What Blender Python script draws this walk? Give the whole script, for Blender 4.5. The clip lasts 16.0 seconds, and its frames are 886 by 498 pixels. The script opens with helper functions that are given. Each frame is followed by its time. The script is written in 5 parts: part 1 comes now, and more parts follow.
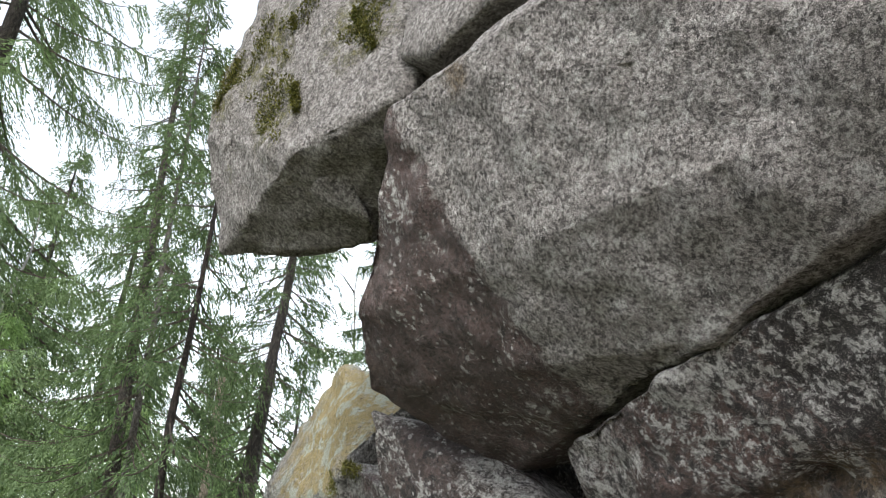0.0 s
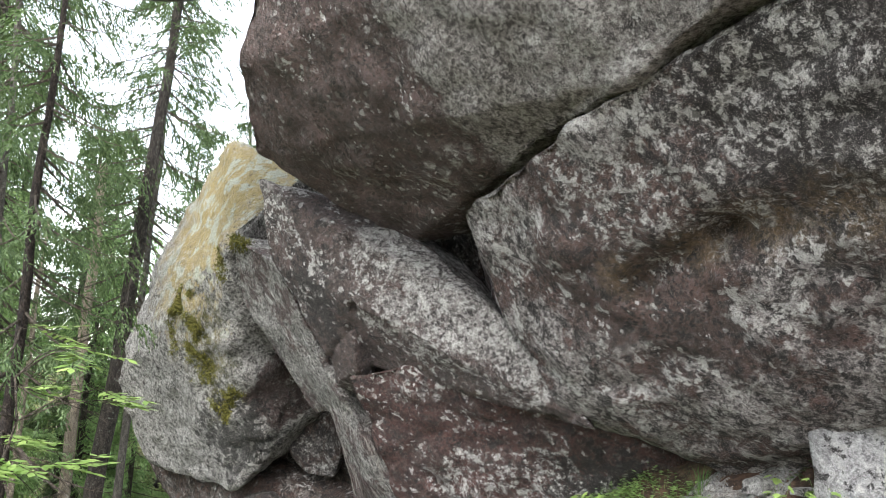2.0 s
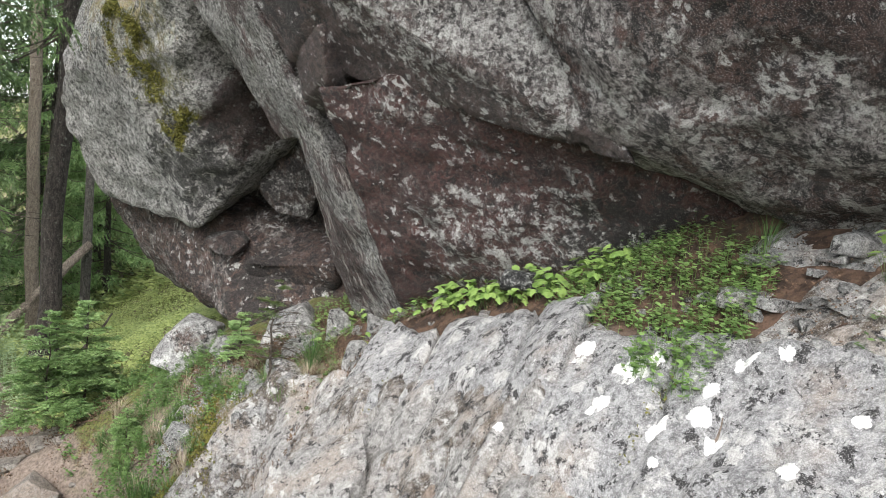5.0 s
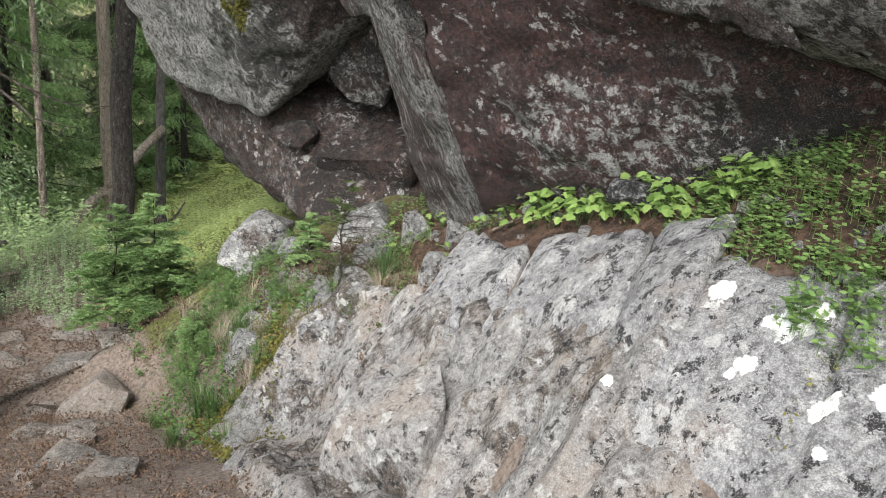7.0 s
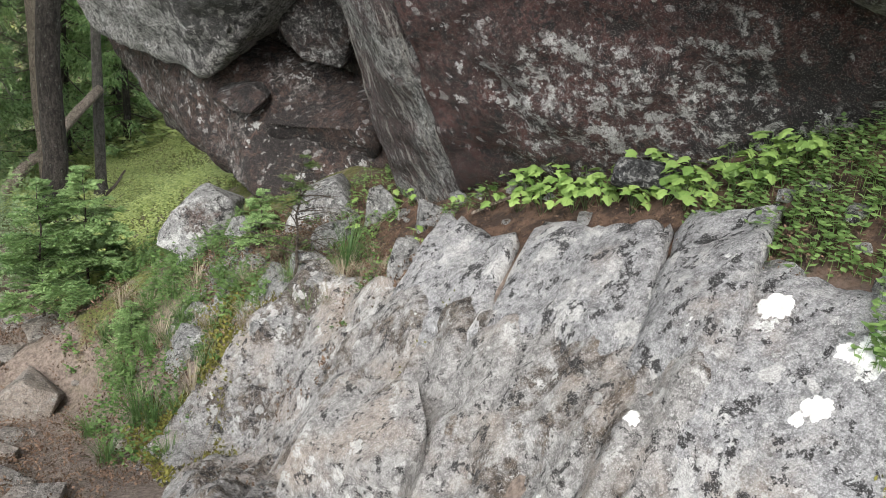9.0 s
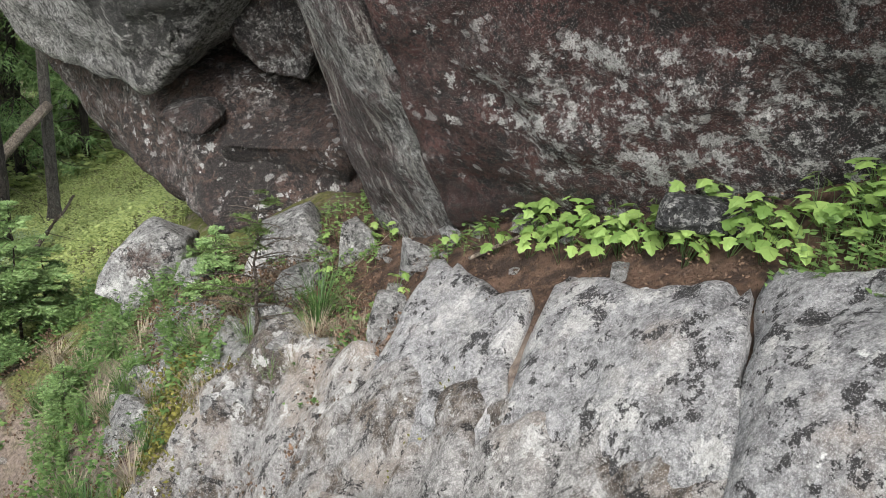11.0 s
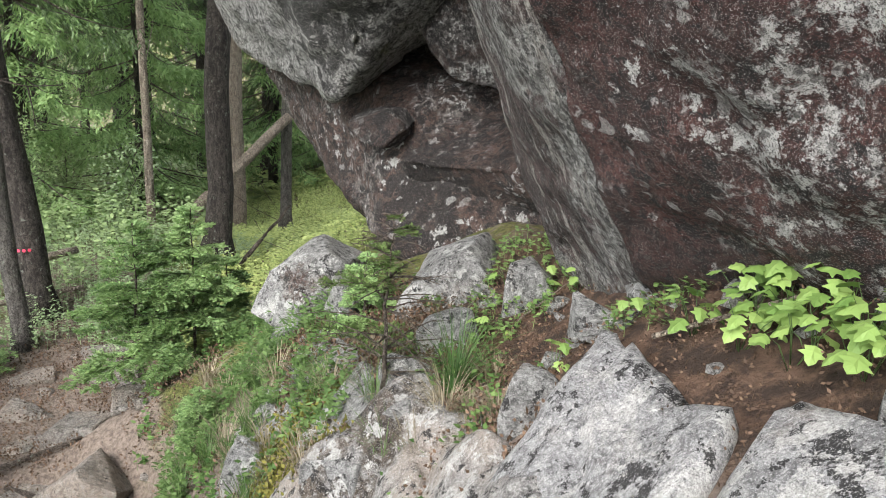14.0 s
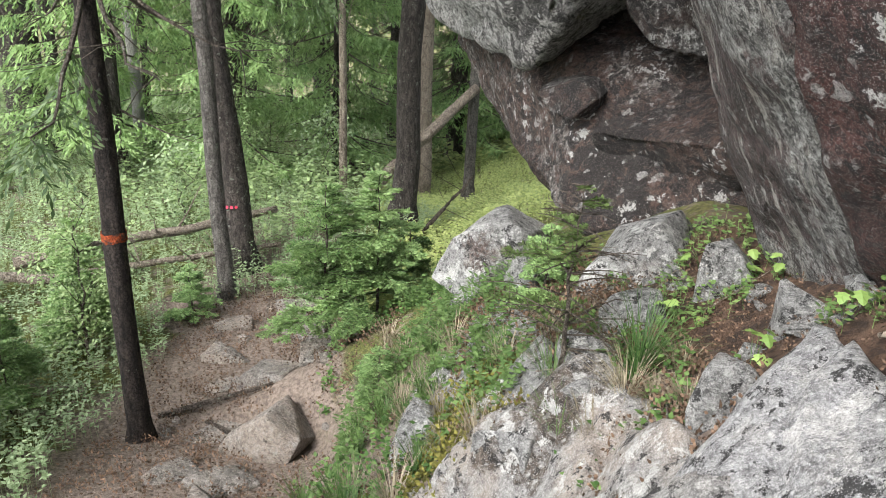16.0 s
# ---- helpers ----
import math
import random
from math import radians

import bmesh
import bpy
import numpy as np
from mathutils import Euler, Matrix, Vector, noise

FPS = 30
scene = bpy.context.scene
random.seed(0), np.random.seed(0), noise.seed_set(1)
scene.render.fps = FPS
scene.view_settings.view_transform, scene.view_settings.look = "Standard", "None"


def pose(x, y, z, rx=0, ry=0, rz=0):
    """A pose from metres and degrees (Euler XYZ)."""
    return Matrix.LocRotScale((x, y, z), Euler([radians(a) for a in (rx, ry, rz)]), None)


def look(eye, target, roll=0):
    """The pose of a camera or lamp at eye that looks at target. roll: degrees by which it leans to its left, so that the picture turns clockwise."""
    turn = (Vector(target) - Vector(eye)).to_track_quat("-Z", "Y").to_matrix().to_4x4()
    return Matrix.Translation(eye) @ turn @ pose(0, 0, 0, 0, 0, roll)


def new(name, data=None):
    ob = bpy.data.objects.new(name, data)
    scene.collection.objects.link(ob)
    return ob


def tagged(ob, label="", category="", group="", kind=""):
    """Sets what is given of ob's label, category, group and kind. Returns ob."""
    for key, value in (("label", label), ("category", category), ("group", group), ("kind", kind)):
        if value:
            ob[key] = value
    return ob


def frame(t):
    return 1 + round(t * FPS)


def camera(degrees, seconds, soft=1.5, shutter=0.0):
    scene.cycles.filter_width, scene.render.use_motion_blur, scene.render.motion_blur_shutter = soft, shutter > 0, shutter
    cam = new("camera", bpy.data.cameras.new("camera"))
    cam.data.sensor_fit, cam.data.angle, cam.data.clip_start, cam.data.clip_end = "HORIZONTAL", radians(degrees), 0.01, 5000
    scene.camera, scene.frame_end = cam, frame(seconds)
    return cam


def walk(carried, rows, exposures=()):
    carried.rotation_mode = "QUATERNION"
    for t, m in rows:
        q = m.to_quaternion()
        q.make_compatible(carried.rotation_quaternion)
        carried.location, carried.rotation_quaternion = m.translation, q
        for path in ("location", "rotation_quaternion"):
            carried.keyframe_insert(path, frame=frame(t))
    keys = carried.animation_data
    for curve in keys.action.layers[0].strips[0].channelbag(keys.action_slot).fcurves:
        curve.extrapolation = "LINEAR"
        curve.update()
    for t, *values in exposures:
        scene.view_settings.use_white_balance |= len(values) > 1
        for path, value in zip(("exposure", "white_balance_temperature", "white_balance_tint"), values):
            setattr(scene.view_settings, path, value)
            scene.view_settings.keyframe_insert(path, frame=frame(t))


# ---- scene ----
SKY, SUN = 0.58, 5.0
cam = camera(60.6, 16.0, 0.6)
PATH = [
    (0, (0.133, 0.17, 1.448), (0.171, 2.001, 2.253), 4.5),
    (0.5, (0.152, 0.309, 1.414), (0.233, 2.17, 2.144), 4.2),
    (1, (0.207, 0.481, 1.405), (0.337, 2.389, 1.992), 3.7),
    (1.5, (0.219, 0.57, 1.349), (0.424, 2.51, 1.791), 3.5),
    (2, (0.232, 0.644, 1.285), (0.568, 2.586, 1.624), 3.4),
    (2.5, (0.201, 1.033, 1.146), (0.672, 2.959, 1.408), 3.9),
    (3, (0.172, 1.323, 1.088), (0.724, 3.237, 1.264), 4.5),
    (3.5, (0.276, 1.434, 1.045), (0.837, 3.352, 1.115), 5.0),
    (4, (0.406, 1.549, 1.049), (0.916, 3.483, 0.999), 5.5),
    (4.5, (0.465, 1.726, 1.021), (0.913, 3.668, 0.855), 6.2),
    (5, (0.482, 1.862, 1.036), (0.884, 3.802, 0.762), 6.5),
    (5.2, (0.498, 1.918, 1.035), (0.873, 3.858, 0.725), 6.4),
    (7.3, (0.518, 2.608, 1.028), (0.746, 4.493, 0.401), 6.8),
    (7.5, (0.518, 2.663, 1.014), (0.758, 4.541, 0.368), 6.9),
    (8, (0.546, 2.856, 1.009), (0.822, 4.715, 0.325), 7.0),
    (8.5, (0.55, 2.959, 1.015), (0.863, 4.808, 0.321), 7.3),
    (9, (0.503, 3.124, 0.985), (0.849, 4.971, 0.3), 7.3),
    (9.2, (0.486, 3.205, 0.976), (0.845, 5.054, 0.303), 7.2),
    (11.3, (0.596, 3.968, 0.913), (0.994, 5.805, 0.231), 5.8),
    (11.5, (0.615, 4.011, 0.89), (0.997, 5.849, 0.202), 5.8),
    (12, (0.734, 4.18, 0.845), (1.057, 6.024, 0.142), 5.8),
    (12.5, (0.8, 4.308, 0.813), (1.037, 6.166, 0.113), 5.9),
    (13, (0.833, 4.502, 0.77), (0.929, 6.381, 0.093), 5.6),
    (13.5, (0.876, 4.616, 0.763), (0.804, 6.501, 0.098), 5.1),
    (14, (0.931, 4.704, 0.755), (0.701, 6.575, 0.087), 4.9),
    (14.5, (0.943, 4.733, 0.734), (0.574, 6.575, 0.047), 4.5),
    (15, (0.922, 4.753, 0.727), (0.428, 6.557, 0.019), 4.1),
    (15.5, (0.903, 4.763, 0.715), (0.31, 6.526, -0.019), 3.6),
    (16, (0.888, 4.767, 0.708), (0.222, 6.493, -0.052), 3.2),
]
walk(cam, [(t, look(eye, target, roll)) for t, eye, target, roll in PATH], [(0.0, -0.08), (1.2, 0.16), (2.5, 0.58), (3.5, 0.56), (5.0, 0.28), (9.0, 0.13), (12.0, 0.22), (14.0, 0.42), (16.0, 0.48)])

# ---- world and light ----
world = bpy.data.worlds.new("overcast_sky")
scene.world = world
world.use_nodes = True
wn, wl = world.node_tree.nodes, world.node_tree.links
sky = wn.new("ShaderNodeTexSky")
sky.sky_type, sky.sun_disc = "NISHITA", False
sky.sun_elevation, sky.sun_rotation = radians(41.8), radians(200.7)
sky.dust_density, sky.air_density = 1.0, 1.0
grey = wn.new("ShaderNodeHueSaturation")
grey.inputs["Saturation"].default_value = 0.30
grey.inputs["Value"].default_value = 1.0
wl.new(sky.outputs[0], grey.inputs["Color"])
wl.new(grey.outputs[0], wn["Background"].inputs["Color"])
wn["Background"].inputs["Strength"].default_value = SKY
sun = new("sun", bpy.data.lights.new("sun", "SUN"))
sun.data.energy, sun.data.angle, sun.data.color = SUN, radians(26), (1.0, 0.97, 0.93)
sun.matrix_world = look((-3.4, -9, 8.6), (0, 0, 0))


# ---- materials ----
class Mat:
    """A small builder of node materials on generated world positions."""

    def __init__(self, name, rough=0.85):
        self.m = bpy.data.materials.new(name)
        self.m.use_nodes = True
        self.t = self.m.node_tree
        self.b = self.t.nodes["Principled BSDF"]
        self.b.inputs["Roughness"].default_value = rough
        self.b.inputs["Specular IOR Level"].default_value = 0.3
        self.pos = self.t.nodes.new("ShaderNodeNewGeometry").outputs["Position"]
        self.geo = self.pos.node

    def link(self, a, b):
        self.t.links.new(a, b)

    def noise(self, scale, detail=5, rough=0.6, stretch=None, dist=0.0, turn=None, shift=0.0):
        n = self.t.nodes.new("ShaderNodeTexNoise")
        n.inputs["Scale"].default_value, n.inputs["Detail"].default_value = scale, detail
        n.inputs["Roughness"].default_value, n.inputs["Distortion"].default_value = rough, dist
        mp = self.t.nodes.new("ShaderNodeMapping")
        mp.inputs["Location"].default_value = (shift, shift * 0.7, -shift)
        if stretch:
            mp.vector_type = "TEXTURE"
            mp.inputs["Scale"].default_value = [1 / q for q in stretch]
        if turn:
            mp.inputs["Rotation"].default_value = Vector(turn).to_track_quat("Z", "Y").to_euler()
        self.link(self.pos, mp.inputs[0])
        self.link(mp.outputs[0], n.inputs["Vector"])
        return n.outputs["Fac"]

    def cells(self, scale, feature="F1", out="Distance", warp=0.0):
        v = self.t.nodes.new("ShaderNodeTexVoronoi")
        v.feature = feature
        v.inputs["Scale"].default_value = scale
        if warp:
            n = self.t.nodes.new("ShaderNodeTexNoise")
            n.inputs["Scale"].default_value, n.inputs["Detail"].default_value = scale * 1.3, 4
            self.link(self.pos, n.inputs["Vector"])
            mx = self.t.nodes.new("ShaderNodeMix")
            mx.data_type = "VECTOR"
            mx.inputs[0].default_value = warp
            self.link(self.pos, mx.inputs[4])
            self.link(n.outputs["Color"], mx.inputs[5])
            self.link(mx.outputs[1], v.inputs["Vector"])
        else:
            self.link(self.pos, v.inputs["Vector"])
        return v.outputs[out]

    def ramp(self, fac, a, b, lo=0.0, hi=1.0):
        r = self.t.nodes.new("ShaderNodeMapRange")
        r.interpolation_type = "SMOOTHSTEP"
        for k, v in zip(("From Min", "From Max", "To Min", "To Max"), (a, b, lo, hi)):
            r.inputs[k].default_value = v
        self.link(fac, r.inputs["Value"])
        return r.outputs[0]

    def math(self, op, a, b):
        n = self.t.nodes.new("ShaderNodeMath")
        n.operation = op
        for i, v in enumerate((a, b)):
            if isinstance(v, (int, float)):
                n.inputs[i].default_value = v
            else:
                self.link(v, n.inputs[i])
        return n.outputs[0]

    def mix(self, fac, a, b):
        n = self.t.nodes.new("ShaderNodeMix")
        n.data_type = "RGBA"
        if isinstance(fac, (int, float)):
            n.inputs[0].default_value = fac
        else:
            self.link(fac, n.inputs[0])
        for i, v in ((6, a), (7, b)):
            if isinstance(v, tuple):
                n.inputs[i].default_value = (*v, 1.0)
            else:
                self.link(v, n.inputs[i])
        return n.outputs[2]

    def along(self, d, c):
        n = self.t.nodes.new("ShaderNodeVectorMath")
        n.operation = "DOT_PRODUCT"
        self.link(self.pos, n.inputs[0])
        n.inputs[1].default_value = d
        return self.math("SUBTRACT", n.outputs["Value"], c)

    def near(self, p, r, soft=0.5, wob=None, amt=0.0):
        """1 within r of the point p, 0 beyond, with a ragged rim."""
        n = self.t.nodes.new("ShaderNodeVectorMath")
        n.operation = "DISTANCE"
        self.link(self.pos, n.inputs[0])
        n.inputs[1].default_value = p
        d = n.outputs["Value"]
        if wob is not None:
            d = self.math("ADD", d, self.math("MULTIPLY", self.math("SUBTRACT", wob, 0.5), amt))
        return self.ramp(d, r * (1 + soft), r * (1 - soft))

    def finish(self, colour, height=None, strength=0.6, dist=0.02, rough=None):
        if isinstance(colour, tuple):
            self.b.inputs["Base Color"].default_value = (*colour, 1)
        else:
            self.link(colour, self.b.inputs["Base Color"])
        if height is not None:
            bp = self.t.nodes.new("ShaderNodeBump")
            bp.inputs["Strength"].default_value, bp.inputs["Distance"].default_value = strength, dist
            self.link(height, bp.inputs["Height"])
            self.link(bp.outputs[0], self.b.inputs["Normal"])
        if rough is not None:
            self.link(rough, self.b.inputs["Roughness"])
        return self.m


def rock_mat(name, tone=(0.30, 0.29, 0.285), stain=0.5, stain_colour=(0.06, 0.036, 0.034), lichen=0.4, white=0.0, moss=0.0, dark=0.25, grit=1.0,
             streak=None, shift=0.0, tan=0.0, speck=1.0, patch=0.0, spread_size=1.0, zones=()):
    """Coarse granite: crystals, weathering stain, crust lichen in pale and dark patches, moss and run-off streaks.
    zones: (kind, point, radius) for the places where a patch of a kind is known to grow."""
    k = Mat(name, 0.9)
    grain = k.noise(190, 3, 0.75)
    sep = k.t.nodes.new("ShaderNodeSeparateColor")
    k.link(k.cells(130, "F1", "Color"), sep.inputs[0])
    lump = k.noise(24, 7, 0.72, shift=shift)
    crumb = k.noise(48, 6, 0.8, shift=shift + 1)
    broad = k.noise(2.3, 7, 0.66, shift=shift)
    mid = k.noise(7.5, 8, 0.7, dist=0.4, shift=shift)

    def fleck(scale, cover):
        """Crisp grains: each small cell is in or out by chance, as thickly as cover says."""
        v = k.t.nodes.new("ShaderNodeSeparateColor")
        k.link(k.cells(scale, "F1", "Color", 0.012), v.inputs[0])
        return k.ramp(k.math("SUBTRACT", v.outputs[1], cover), 0.03, -0.03)

    def zone(kind, soft=0.6):
        total = None
        for what, p, r in zones:
            if what == kind:
                m = k.near(p, r, soft, mid, r * 2.2)
                total = m if total is None else k.math("MAXIMUM", total, m)
        return total

    dull = tuple(c * 0.42 for c in tone)
    pale = tuple(min(1, c * 1.55) for c in tone)
    col = k.mix(k.ramp(lump, 0.36, 0.62), dull, tone)
    col = k.mix(k.ramp(crumb, 0.54, 0.66, 0, 0.65), col, pale)
    col = k.mix(k.ramp(crumb, 0.44, 0.34, 0, 0.75 * speck), col, tuple(c * 0.25 for c in tone))
    col = k.mix(k.ramp(sep.outputs[0], 0.7, 0.95, 0, 0.5), col, pale)
    blot0 = k.noise(17, 9, 0.8, dist=0.8, shift=shift + 19)
    col = k.mix(k.ramp(blot0, 0.52, 0.60, 0, 0.75 * speck), col, dull)
    if tan:
        col = k.mix(k.ramp(k.noise(3.1, 6, 0.6, shift=shift + 3), 0.62 - 0.3 * tan, 0.8 - 0.3 * tan, 0, 0.7), col, (0.40, 0.33, 0.275))
    col = k.mix(k.math("MULTIPLY", fleck(75, k.ramp(mid, 0.40, 0.62, 0.08, 0.6)), 0.7 * speck), col, k.mix(k.ramp(lump, 0.4, 0.6), pale, (0.60, 0.59, 0.56)))
    col = k.mix(k.math("MULTIPLY", fleck(58, k.ramp(lump, 0.62, 0.38, 0.05, 0.5)), 0.85 * speck), col, tuple(c * 0.16 for c in tone))
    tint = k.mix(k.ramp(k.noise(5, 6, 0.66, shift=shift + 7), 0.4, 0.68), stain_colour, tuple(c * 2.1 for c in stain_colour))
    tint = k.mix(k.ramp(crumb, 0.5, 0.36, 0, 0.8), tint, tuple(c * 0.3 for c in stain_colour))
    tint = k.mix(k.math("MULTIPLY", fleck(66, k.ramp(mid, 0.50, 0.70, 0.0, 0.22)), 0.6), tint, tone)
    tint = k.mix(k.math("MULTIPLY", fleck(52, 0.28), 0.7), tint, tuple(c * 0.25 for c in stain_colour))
    if stain:
        edge = k.math("ADD", k.math("MULTIPLY", broad, 0.7), k.math("MULTIPLY", mid, 0.45))
        z = zone("stain")
        if z is not None:
            edge = k.math("ADD", edge, k.math("MULTIPLY", z, 0.35))
        col = k.mix(k.ramp(edge, 0.84 - 0.54 * stain, 0.90 - 0.52 * stain, 0, 0.95), col, tint)
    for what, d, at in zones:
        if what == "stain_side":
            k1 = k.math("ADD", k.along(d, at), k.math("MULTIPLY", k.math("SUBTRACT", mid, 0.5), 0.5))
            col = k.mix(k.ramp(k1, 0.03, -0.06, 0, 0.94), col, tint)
    if dark:
        spots = k.noise(11, 9, 0.76, dist=0.5, shift=shift + 11)
        z = zone("dark")
        if z is not None:
            spots = k.math("ADD", spots, k.math("MULTIPLY", z, 0.16))
        col = k.mix(k.ramp(spots, 0.64 - 0.2 * dark, 0.67 - 0.2 * dark, 0, 0.9), col, (0.014, 0.013, 0.013))
    z = zone("ochre")
    if z is not None:
        col = k.mix(k.math("MULTIPLY", z, 0.8), col, k.mix(k.ramp(lump, 0.4, 0.62), (0.055, 0.04, 0.022), (0.19, 0.125, 0.06)))
    if lichen:
        crust = k.noise(15, 10, 0.80, shift=shift + 5)
        where = k.noise(2.6, 5, 0.6, shift=shift + 2)
        z = zone("pale")
        if z is not None:
            where = k.math("ADD", where, k.math("MULTIPLY", z, 0.4))
        m1 = k.math("MULTIPLY", k.ramp(crust, 0.50, 0.545), k.ramp(where, 0.70 - 0.36 * lichen, 0.80 - 0.36 * lichen))
        skin = k.mix(k.ramp(crumb, 0.40, 0.62), (0.372, 0.362, 0.342), (0.685, 0.672, 0.648))
        skin = k.mix(k.math("MULTIPLY", fleck(62, 0.24), 0.8 * speck), skin, (0.10, 0.095, 0.09))
        col = k.mix(k.math("MULTIPLY", m1, 0.9), col, skin)
        dots = k.cells(15, "F1", "Distance", 0.06)
        m2 = k.math("MULTIPLY", k.ramp(dots, 0.31, 0.25), k.ramp(k.noise(8, 3, 0.6, shift=shift + 9), 0.53, 0.57))
        col = k.mix(k.math("MULTIPLY", m2, min(0.9, lichen * 1.3)), col, skin)
    if white:
        blot = k.noise(5.0, 7, 0.55, dist=0.1, shift=shift + 21)
        z = zone("white", 0.12)
        if z is not None:
            blot = k.math("ADD", blot, k.math("MULTIPLY", z, 0.5))
        col = k.mix(k.ramp(blot, 0.72 - 0.12 * white, 0.732 - 0.12 * white), col, k.mix(k.ramp(crumb, 0.38, 0.56), (0.52, 0.52, 0.49), (0.80, 0.80, 0.77)))
    if streak:
        low = k.ramp(k.math("ADD", k.along((0, 0, 1), 0.95), k.math("MULTIPLY", k.math("SUBTRACT", mid, 0.5), 0.8)), 0.25, -0.15, 0.25, 1.0)
        run = k.noise(17, 8, 0.72, stretch=(1, 1, 0.16), turn=streak, shift=shift)
        col = k.mix(k.math("MULTIPLY", k.ramp(run, 0.53, 0.60, 0, 0.75), low), col, k.mix(k.ramp(crumb, 0.4, 0.6), (0.30, 0.27, 0.24), (0.56, 0.54, 0.49)))
        run2 = k.noise(21, 8, 0.75, stretch=(1, 1, 0.18), turn=streak, shift=shift + 4)
        col = k.mix(k.math("MULTIPLY", k.ramp(run2, 0.53, 0.60, 0, 0.85), low), col, (0.045, 0.032, 0.030))
    if moss:
        tuft = k.noise(9, 9, 0.78, shift=shift + 15)
        grow = k.ramp(broad, 0.68 - 0.3 * moss, 0.76 - 0.3 * moss)
        z = zone("moss")
        if z is not None:
            grow = k.math("MAXIMUM", k.math("MULTIPLY", grow, 0.6), z)
        mm = k.math("MULTIPLY", k.ramp(tuft, 0.46, 0.54), grow)
        col = k.mix(mm, col, k.mix(k.ramp(crumb, 0.4, 0.62), (0.035, 0.04, 0.012), (0.17, 0.155, 0.04)))
    z = zone("yellow")
    if z is not None:
        dotn = k.t.nodes.new("ShaderNodeVectorMath")
        dotn.operation = "DOT_PRODUCT"
        k.link(k.geo.outputs["Normal"], dotn.inputs[0])
        dotn.inputs[1].default_value = (-0.80, -0.25, 0.55)
        face = k.math("ADD", dotn.outputs["Value"], k.math("MULTIPLY", k.math("SUBTRACT", mid, 0.5), 0.7))
        yc = k.mix(k.ramp(crumb, 0.4, 0.62), (0.33, 0.25, 0.10), (0.52, 0.42, 0.20))
        yc = k.mix(k.ramp(k.noise(5.0, 8, 0.7, shift=shift + 33), 0.50, 0.57), yc, (0.50, 0.52, 0.42))
        col = k.mix(k.math("MULTIPLY", k.ramp(face, 0.42, 0.56), z), col, yc)
    if patch:
        soot = k.noise(22 * spread_size, 10, 0.72, shift=shift + 41)
        col = k.mix(k.ramp(soot, 0.64 - 0.1 * patch, 0.655 - 0.1 * patch, 0, 0.92), col, (0.016, 0.015, 0.015))
        spread = k.ramp(k.noise(1.9, 4, 0.6, shift=shift + 47), 0.35, 0.65, -0.06, 0.06)
        crisp = k.math("ADD", k.noise(15 * spread_size, 10, 0.75, shift=shift + 43), spread)
        rind = k.mix(k.ramp(crumb, 0.38, 0.60), (0.448, 0.440, 0.418), (0.685, 0.675, 0.650))
        col = k.mix(k.ramp(crisp, 0.66 - 0.1 * patch, 0.675 - 0.1 * patch, 0, 0.85), col, rind)
        fresh = k.math("MULTIPLY", k.ramp(k.cells(13, "F1", "Distance", 0.07), 0.32, 0.29), k.ramp(k.noise(5, 3, 0.6, shift=shift + 51), 0.58, 0.60))
        col = k.mix(k.math("MULTIPLY", fresh, 0.9 * patch), col, rind)
    fine = k.math("ADD", k.math("MULTIPLY", grain, 1.0), k.math("MULTIPLY", k.noise(420, 2, 0.6), 0.6))
    col = k.mix(k.ramp(fine, 0.79, 0.69, 0, 0.18 + 0.62 * speck), col, tuple(c * 0.10 for c in tone))
    col = k.mix(k.ramp(fine, 0.87, 0.96, 0, 0.5), col, tuple(min(1, c * 1.9) for c in tone))
    h = k.math("ADD", lump, k.math("MULTIPLY", grain, 0.3 * grit))
    h = k.math("ADD", h, k.math("MULTIPLY", mid, 1.8))
    h = k.math("ADD", h, k.math("MULTIPLY", crumb, 0.8 * grit))
    return k.finish(col, h, 1.0, 0.034)


def leaf_mat(name, a, b, rough=0.55, through_light=0.25):
    k = Mat(name, rough)
    info = k.geo.outputs["Random Per Island"]
    rnd = k.t.nodes.new("ShaderNodeObjectInfo").outputs["Random"]
    f = k.math("ADD", k.math("MULTIPLY", info, 0.65), k.math("MULTIPLY", k.noise(1.1, 3, 0.5), 0.45))
    f = k.math("ADD", f, k.math("MULTIPLY", k.math("SUBTRACT", rnd, 0.5), 0.35))
    col = k.mix(k.ramp(f, 0.1, 0.95), a, b)
    k.link(col, k.b.inputs["Base Color"])
    tr = k.t.nodes.new("ShaderNodeBsdfTranslucent")
    k.link(k.mix(0.3, col, (0.24, 0.36, 0.09)), tr.inputs["Color"])
    mx = k.t.nodes.new("ShaderNodeMixShader")
    mx.inputs[0].default_value = through_light
    k.link(k.b.outputs[0], mx.inputs[1])
    k.link(tr.outputs[0], mx.inputs[2])
    k.link(mx.outputs[0], k.t.nodes["Material Output"].inputs["Surface"])
    return k.m


def lichen_mat():
    k = Mat("white_lichen", 0.95)
    n = k.noise(60, 8, 0.75)
    col = k.mix(k.ramp(n, 0.38, 0.55), (0.36, 0.36, 0.33), (0.66, 0.66, 0.63))
    return k.finish(col, n, 0.8, 0.006)


